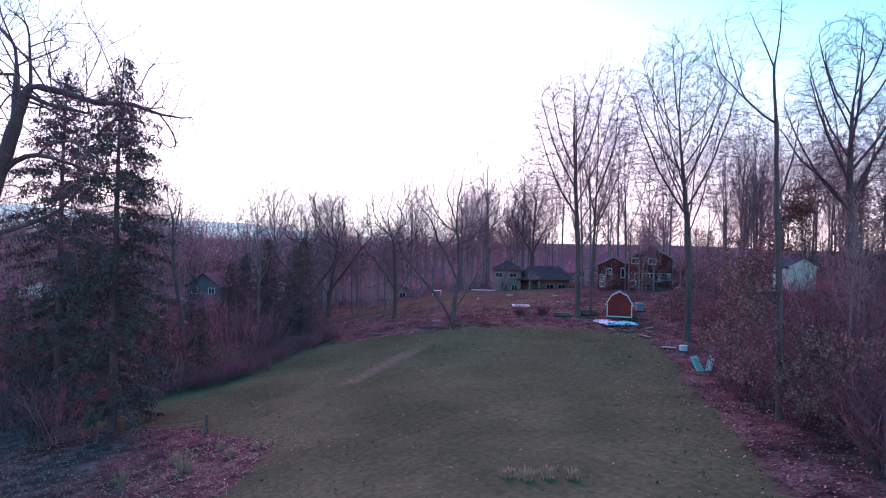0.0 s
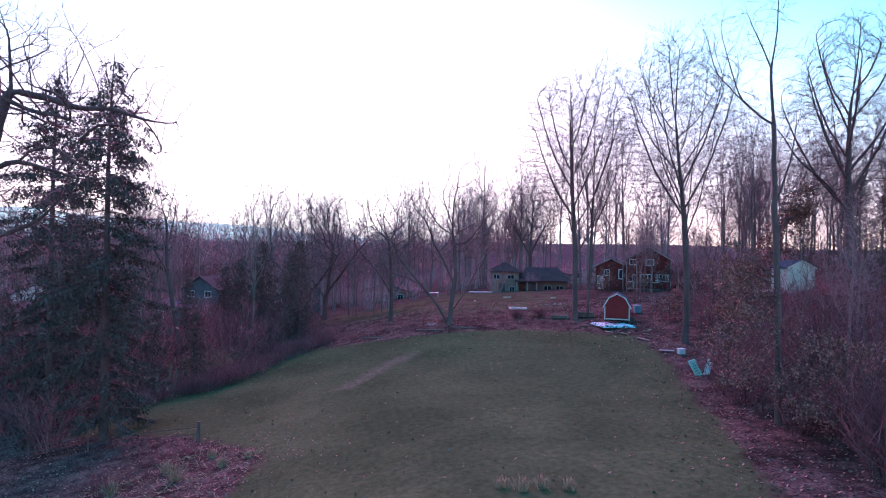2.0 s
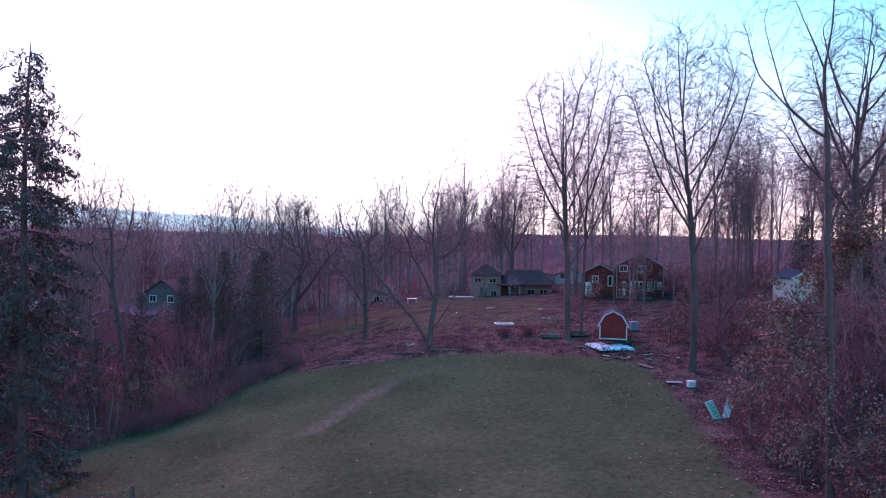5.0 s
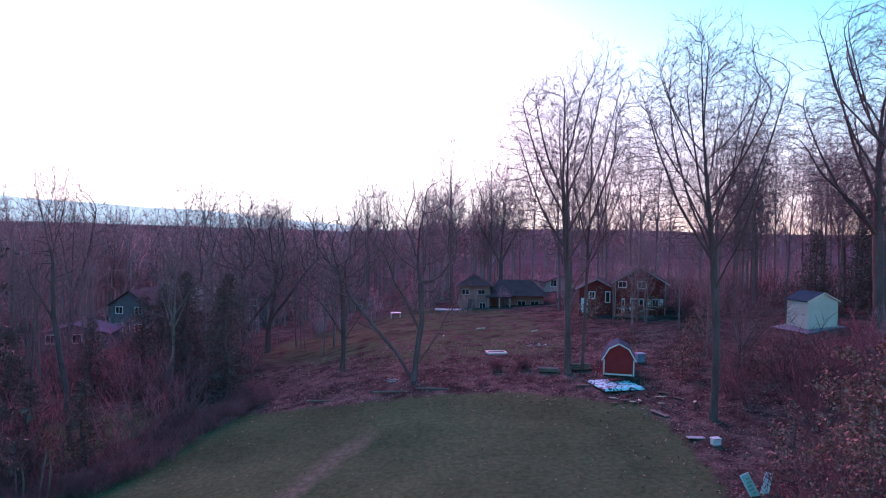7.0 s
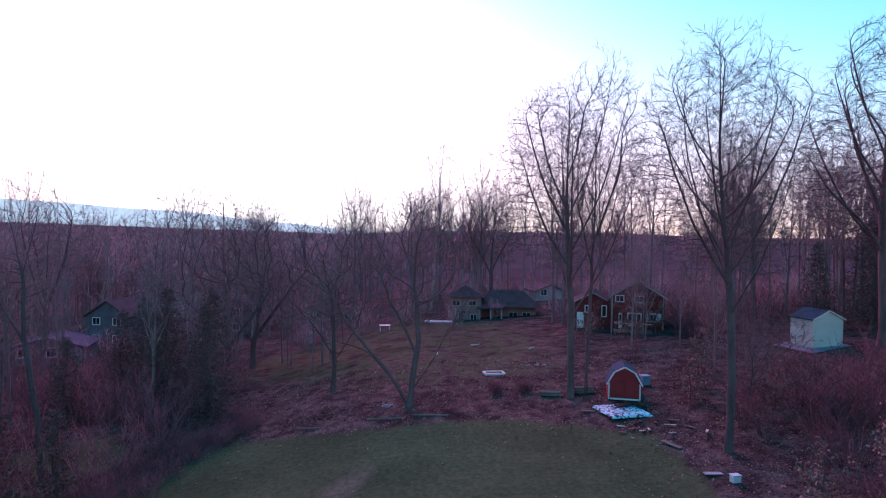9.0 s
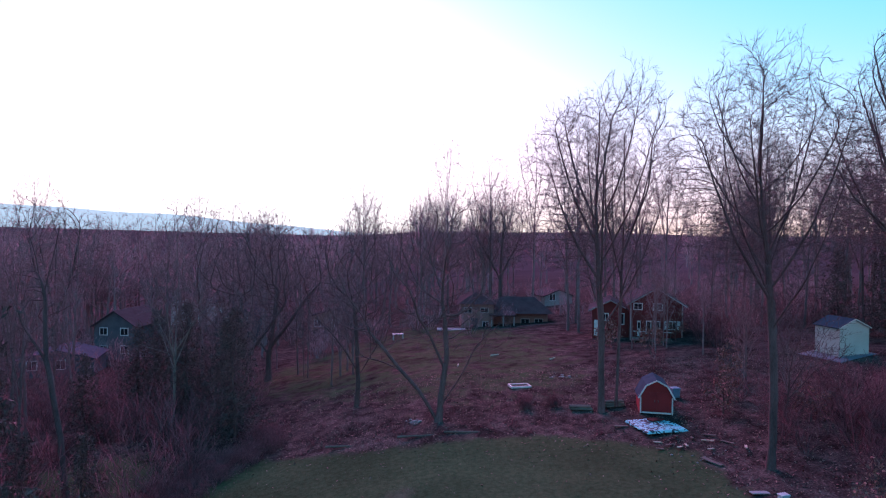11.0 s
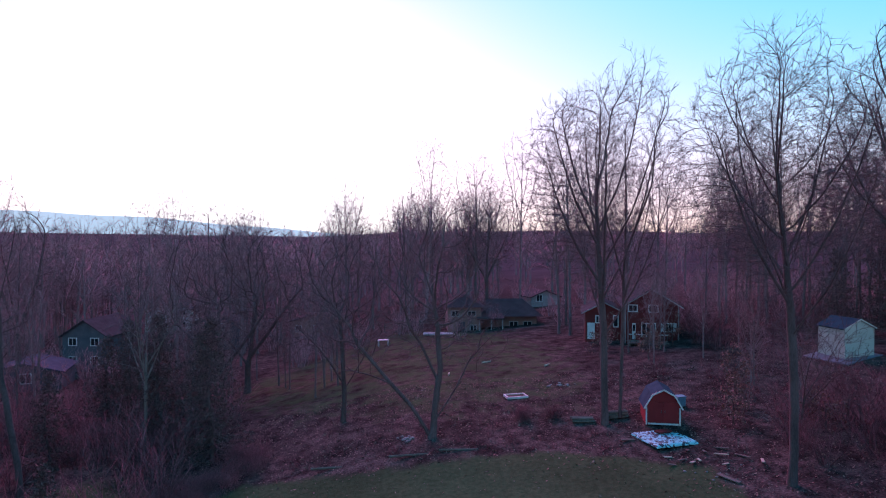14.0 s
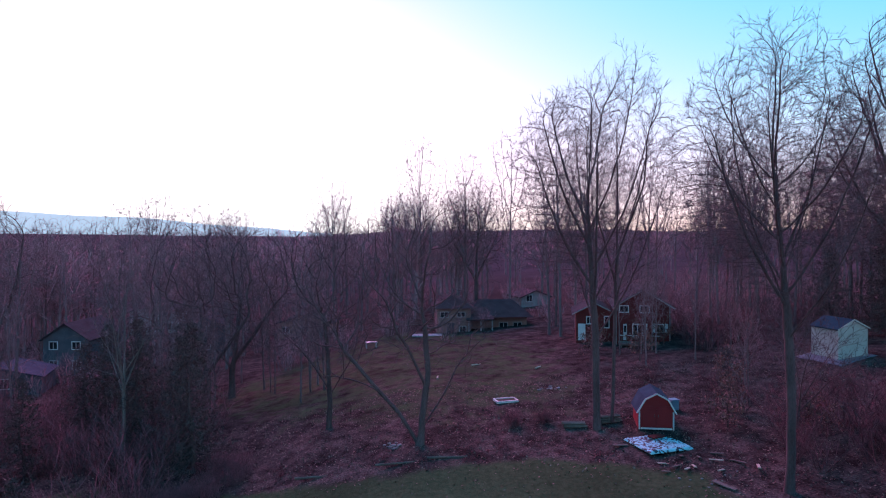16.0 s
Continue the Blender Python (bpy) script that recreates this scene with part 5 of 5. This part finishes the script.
def red_house():
    t = thing("red_house", 21.1, 70.0, "dark red gabled house with white-framed windows", "house", turn=-17.0, z=0.75)
    w, e, p, d = 4.9, 3.5, 5.0, 9.0
    part("wall", prism([(0, -0.4), (w, -0.4), (w, e), (w / 2, p), (0, e)], 0, d), house_red, t)
    gable_roof(t, 0, w, 0, d, e + 0.02, p + 0.02, dark_roof)
    rake(t, 0, w, 0, e, p)
    for cx in (0.06, w - 0.06):
        part("trim_board", boxed(cx, -0.02, e / 2 - 0.2, 0.09, 0.04, e + 0.4), house_trim, t, "pale corner board")
    window(t, 0.75, 3.25, 0.7, 0.62)
    window(t, 2.6, 3.25, 0.75, 0.66)
    window(t, 3.95, 1.5, 0.55, 0.75, shutters=True)
    door = part("door", boxed(0.85, -0.03, 1.1, 0.32, 0.06, 1.5), white_trim, t, "white door")
    part("pane", boxed(0.85, -0.065, 1.4, 0.2, 0.01, 0.6), glass, door)
    for k in range(3):
        window(t, 1.75 + 0.42 * k, 1.25, 0.32, 1.2, bars=False)
    deck = part("deck", boxed(2.0, -1.0, 0.2, 3.6, 1.9, 0.12), weathered, t)
    for k in range(9):
        part("baluster", boxed(0.4 + 0.4 * k, -1.88, 0.65, 0.05, 0.05, 0.8), weathered, deck)
    part("rail", boxed(2.0, -1.88, 1.06, 3.5, 0.08, 0.06), white_trim, deck)
    for px in (0.35, 3.65):
        part("post", boxed(px, -1.85, -0.15, 0.12, 0.12, 0.7), weathered, deck)
    # low wing
    part("wing_wall", prism([(-3.6, -0.4), (-0.02, -0.4), (-0.02, 2.6), (-1.8, 3.5), (-3.6, 2.6)], 1.8, 7.0), house_red, t)
    mid = prism([(-4.0, 2.4), (-1.8, 3.52), (0.3, 2.46), (0.3, 2.6), (-1.8, 3.66), (-4.0, 2.54)], 1.5, 7.3)
    part("wing_roof", mid, dark_roof, t)
    for (ax, az), (bx, bz) in (((-4.0, 2.47), (-1.8, 3.59)), ((-1.8, 3.59), (-0.35, 2.85))):
        L = math.hypot(bx - ax, bz - az)
        part("trim_board", boxed((ax + bx) / 2, 1.46, (az + bz) / 2, L, 0.04, 0.1, Matrix.Rotation(-math.atan2(bz - az, bx - ax), 4, "Y")), house_trim, t)
    window(t, -0.7, 1.75, 0.35, 1.1, y=1.77, bars=False)
    window(t, -2.3, 1.9, 0.5, 0.7, y=1.77)
    part("wing_door", boxed(-3.05, 1.76, 0.75, 0.7, 0.05, 1.6), white_trim, t, "white wing door")


red_house()


def tan_house():
    t = thing("tan_house", 6.4, 91.0, "tan brick house with dark hipped roofs", "house", turn=-3.0, z=-1.55)
    part("wall", boxed(2.1, 3.5, 1.6, 4.2, 7.0, 3.9), tan_wall, t)
    bm = bmesh.new()
    v = [bm.verts.new(c) for c in ((-0.5, -0.5, 3.5), (4.7, -0.5, 3.5), (4.7, 7.5, 3.5), (-0.5, 7.5, 3.5), (2.1, 2.0, 5.0), (2.1, 5.2, 5.0))]
    for f in ((0, 1, 4), (1, 2, 5, 4), (2, 3, 5), (3, 0, 4, 5), (3, 2, 1, 0)):
        bm.faces.new([v[k] for k in f])
    part("roof", bm, brown_roof, t)
    part("wing_wall", boxed(7.9, 5.0, 0.95, 7.4, 6.0, 2.6), tan_wall, t)
    bm = bmesh.new()
    v = [bm.verts.new(c) for c in ((3.7, 1.0, 2.15), (12.3, 1.0, 2.15), (12.3, 8.6, 2.15), (3.7, 8.6, 2.15), (5.6, 4.8, 4.1), (10.2, 4.8, 4.1))]
    for f in ((0, 1, 5, 4), (1, 2, 5), (2, 3, 4, 5), (3, 0, 4), (3, 2, 1, 0)):
        bm.faces.new([v[k] for k in f])
    part("wing_roof", bm, brown_roof, t, "long low dark hipped roof")
    part("porch_roof", boxed(5.3, 0.7, 2.3, 3.4, 3.2, 0.16, Matrix.Rotation(0.12, 4, "X")), brown_roof, t)
    for px in (3.9, 5.4, 6.8):
        part("porch_post", boxed(px, -0.7, 0.9, 0.13, 0.13, 2.6), house_trim, t)
    window(t, 0.9, 2.7, 0.9, 0.7, frame_mat=house_trim)
    window(t, 3.0, 2.7, 0.9, 0.6, frame_mat=house_trim)
    window(t, 3.2, 0.8, 0.7, 0.9, frame_mat=house_trim)
    part("door", boxed(1.7, -0.03, 0.75, 0.9, 0.06, 1.9), dark_metal, t, "dark front door")
    window(t, 8.6, 1.0, 1.0, 0.8, y=1.97, frame_mat=house_trim)
    window(t, 10.4, 1.0, 1.0, 0.8, y=1.97, frame_mat=house_trim)
    slab = tagged(part("patio_slab", boxed(0, 0, 0, 3.6, 1.6, 0.14, bevel=0.02), concrete, None), "pale concrete patio slab beside the house", "patio", kind="structure")
    slab.matrix_world = pose(5.0, 89.4, gz(5.0, 89.4) + 0.06, 0, 0, -3)


tan_house()


def rail_fence(points, label):
    t = thing("rail_fence", *points[0], label, "fence")
    o = t.matrix_world.translation
    tops = []
    for x, y in points:
        z = gz(x, y)
        part("post", rod(bmesh.new(), (x - o.x, y - o.y, z - o.z - 0.2), (x - o.x, y - o.y, z - o.z + 1.15), 0.07, 0.06, 6), weathered, t)
        tops.append((x - o.x, y - o.y, z - o.z))
    for a, b in zip(tops, tops[1:]):
        for h in (0.4, 0.72, 1.02):
            part("rail", rod(bmesh.new(), (a[0], a[1], a[2] + h), (b[0], b[1], b[2] + h), 0.045, 0.045, 5), weathered, t)


rail_fence([(-1.5 + 2.4 * k, 98.5 + 0.2 * k) for k in range(5)], "weathered split-rail fence beyond the grass")


def wire_fence():
    pts = [(-20.8, 29.4), (-17.4, 29.1), (-14.2, 28.7), (-11.2, 28.4)]
    t = thing("wire_fence", *pts[-1], "low garden fence of dark posts and wire", "fence")
    o = t.matrix_world.translation
    for k, (x, y) in enumerate(pts):
        z = gz(x, y) - o.z
        r = 0.13 if k == 3 else 0.05
        part("post", rod(bmesh.new(), (x - o.x, y - o.y, z - 0.2), (x - o.x, y - o.y, z + (1.0 if k == 3 else 0.8)), r, r * 0.6, 8), bark, t)
    for (ax, ay), (bx, by) in zip(pts, pts[1:]):
        for h in (0.35, 0.7):
            part("wire", rod(bmesh.new(), (ax - o.x, ay - o.y, gz(ax, ay) - o.z + h), (bx - o.x, by - o.y, gz(bx, by) - o.z + h), 0.012, 0.012, 4), dark_metal, t)


wire_fence()


def far_house(x, y, w, d, e, p, turn, wall, roof_mat, label):
    t = thing("far_house", x, y, label, "house", "houses beyond the trees", turn=turn, z=gz(x, y) - 0.2)
    part("wall", prism([(0, 0), (w, 0), (w, e), (w / 2, p), (0, e)], 0, d), wall, t)
    gable_roof(t, 0, w, 0, d, e, p, roof_mat)
    for k in range(max(1, int(w / 3))):
        window(t, 1.4 + 3 * k, 1.7, 1.0, 1.1)
    if e > 4:
        for k in range(max(1, int(w / 3))):
            window(t, 1.4 + 3 * k, 4.2, 1.0, 1.0)


far_house(-46, 86, 8, 6, 2.3, 3.4, 12, grey_wall, dusk_roof, "low grey house with a pale blue-grey roof")
far_house(-44, 100, 6, 8, 5.0, 7.0, -8, grey_wall, dark_roof, "pale two-storey house among bare trees")
far_house(-58, 72, 7, 6, 2.6, 3.8, 8, grey_wall, dark_roof, "low pale house behind the spruces")
far_house(-69, 94, 8, 7, 4.4, 6.0, 4, white_trim, slate_roof, "white house far back in the woods")
far_house(-50, 146, 9, 8, 4.8, 6.6, 0, white_trim, slate_roof, "white house across the valley")
far_house(-31, 112, 7, 8, 4.6, 6.4, 5, grey_wall, dark_roof, "pale house glimpsed between bare trees")
far_house(-17, 118, 9, 7, 2.8, 4.2, -6, tan_wall, dark_roof, "low tan house beyond the far lawn")
far_house(22.5, 114, 5, 5, 1.9, 2.9, 10, house_trim, dark_roof, "pale low house behind the woods")


# ---- things on the far grass ----
def pallet_frame(x, y, turn):
    t = thing("cold_frame", x, y, "white wooden frame lying round dark soil", "garden frame", turn=turn)
    for cx, cy, sx, sy in ((0, -0.42, 1.5, 0.09), (0, 0.42, 1.5, 0.09), (-0.71, 0, 0.09, 0.75), (0.71, 0, 0.09, 0.75)):
        part("board", boxed(cx, cy, 0.06, sx, sy, 0.14), white_trim, t)
    part("soil", boxed(0, 0, 0.03, 1.33, 0.74, 0.09), soil, t, "dark soil")


pallet_frame(7.4, 54.7, 8)


def stones(x, y, n, sx, sy, size, label, seed):
    r = random.Random(seed)
    t = thing("stone_heap", x, y, label, "stones")
    for _ in range(n):
        bm = bmesh.new()
        bmesh.ops.create_icosphere(bm, subdivisions=1, radius=1.0)
        s = size * r.uniform(0.5, 1.2)
        dx, dy = r.gauss(0, sx), r.gauss(0, sy)
        for v in bm.verts:
            v.co = v.co * (1 + 0.25 * noise.noise(v.co * 2 + Vector((dx, dy, 0))))
            v.co = Vector((v.co.x * s * 1.3 + dx, v.co.y * s + dy, v.co.z * s * 0.6 + gz(x + dx, y + dy) - t.location.z + 0.3 * s))
        part("stone", bm, stone, t)


stones(10.9, 56.4, 16, 0.6, 0.2, 0.1, "scatter of pale stones on the grass", 1)
stones(-0.4, 49.6, 14, 0.35, 0.3, 0.11, "heap of pale stones beside the old tree", 2)
stones(14.6, 42.0, 10, 0.9, 0.5, 0.07, "scatter of dull stones on leaf litter", 3)


def table(x, y, turn):
    t = thing("garden_table", x, y, "small white garden table on the grass", "table", turn=turn)
    part("tabletop", boxed(0, 0, 0.72, 1.3, 0.7, 0.05), white_plastic, t)
    for a in (-1, 1):
        for b in (-1, 1):
            part("leg", boxed(a * 0.55, b * 0.28, 0.35, 0.06, 0.06, 0.7), white_plastic, t)


table(-1.7, 84.5, 10)
for px, py, pl, pa in ((7.2, 66.0, 0.9, 20), (3.6, 62.5, 0.7, 75), (0.0, 47.0, 2.8, 4), (2.5, 46.9, 2.2, -6), (-4.5, 47.8, 2.5, 2), (11.8, 63.0, 0.8, 40)):
    b = tagged(part("fallen_limb", rod(bmesh.new(), (-pl / 2, 0, 0), (pl / 2, 0.06, 0.03), 0.07, 0.05, 7), weathered if py < 50 else raw_wood, None), "bare fallen limb lying on the ground", "fallen limb", "fallen limbs")
    b.matrix_world = pose(px, py, gz(px, py) + 0.05, 0, 0, pa)

# ---- the bed at the near edge of the lawn ----
r_ = random.Random(77)
for k, (bx, by, bh) in enumerate(((-9.6, 22.3, 0.95), (-10.6, 23.6, 0.6), (-8.0, 23.2, 0.55), (-12.0, 21.8, 0.7), (-7.0, 23.8, 0.4), (-9.0, 24.8, 0.45), (5.0, 16.6, 0.45), (4.3, 16.5, 0.5), (5.8, 16.4, 0.42), (3.7, 16.8, 0.35))):
    t = thing("grass_clump", bx, by, "dry straw-coloured grass clump", "grass clump", "dry clumps")
    at, tw = [], []
    for _ in range(70):
        a, s = r_.uniform(0, 6.28), r_.uniform(0.05, 0.9)
        foot = np.array([r_.gauss(0, 0.1), r_.gauss(0, 0.1), 0])
        tip = foot + np.array([math.cos(a) * s, math.sin(a) * s, 1.1]) * bh * r_.uniform(0.6, 1.1)
        tip[2] -= s * s * bh * 0.6
        tw.append((foot, (foot + tip) / 2 + np.array([0, 0, 0.12 * bh]), tip, 0.009))
    w = Wood(k)
    w.twigs = tw
    mesh_part("tuft", raw_mesh("tuft", *w.twig_arrays(True)), dead_grass, t)
spots = [(x, y) for x, y in in_band(40, [(-13, 20), (-11.5, 25), (-18, 28.2)], 0.9, 6)]
tagged(mesh_part("dry_stalks", raw_mesh("dry_stalks", *scatter(bushes, spots, (0.25, 0.6), 14)), brush_bark, None), "dry reddish stalks in the near bed", "stalks", kind="stuff")

sr_ = random.Random(91)
straw = Wood(92)
for _ in range(650):
    x, y = sr_.uniform(-13.5, -6.2), sr_.uniform(17, 26)
    if inside(LAWN, x, y) > 0.2:
        continue
    a, L = sr_.uniform(0, 6.28), sr_.uniform(0.15, 0.5)
    q = np.array([x, y, gz(x, y) + 0.04])
    e = q + np.array([math.cos(a) * L, math.sin(a) * L, sr_.uniform(0, 0.14)])
    straw.twigs.append((q, (q + e) / 2 + np.array([0, 0, 0.03]), e, 0.012))
tagged(mesh_part("straw", raw_mesh("straw", *straw.twig_arrays(True)), dead_grass, None), "dry straw and stalks strewn over the bed", "straw", kind="stuff")
for k, (x, y, h) in enumerate(((-18.9, 39.6, 2.0), (-18.2, 39.9, 2.3), (-17.8, 39.7, 1.9), (-19.6, 39.9, 1.7))):
    snag(x, y, h, 0.06 * (k - 1.5), 70 + k, "thin grey dead sapling at the edge of the brush", weathered)
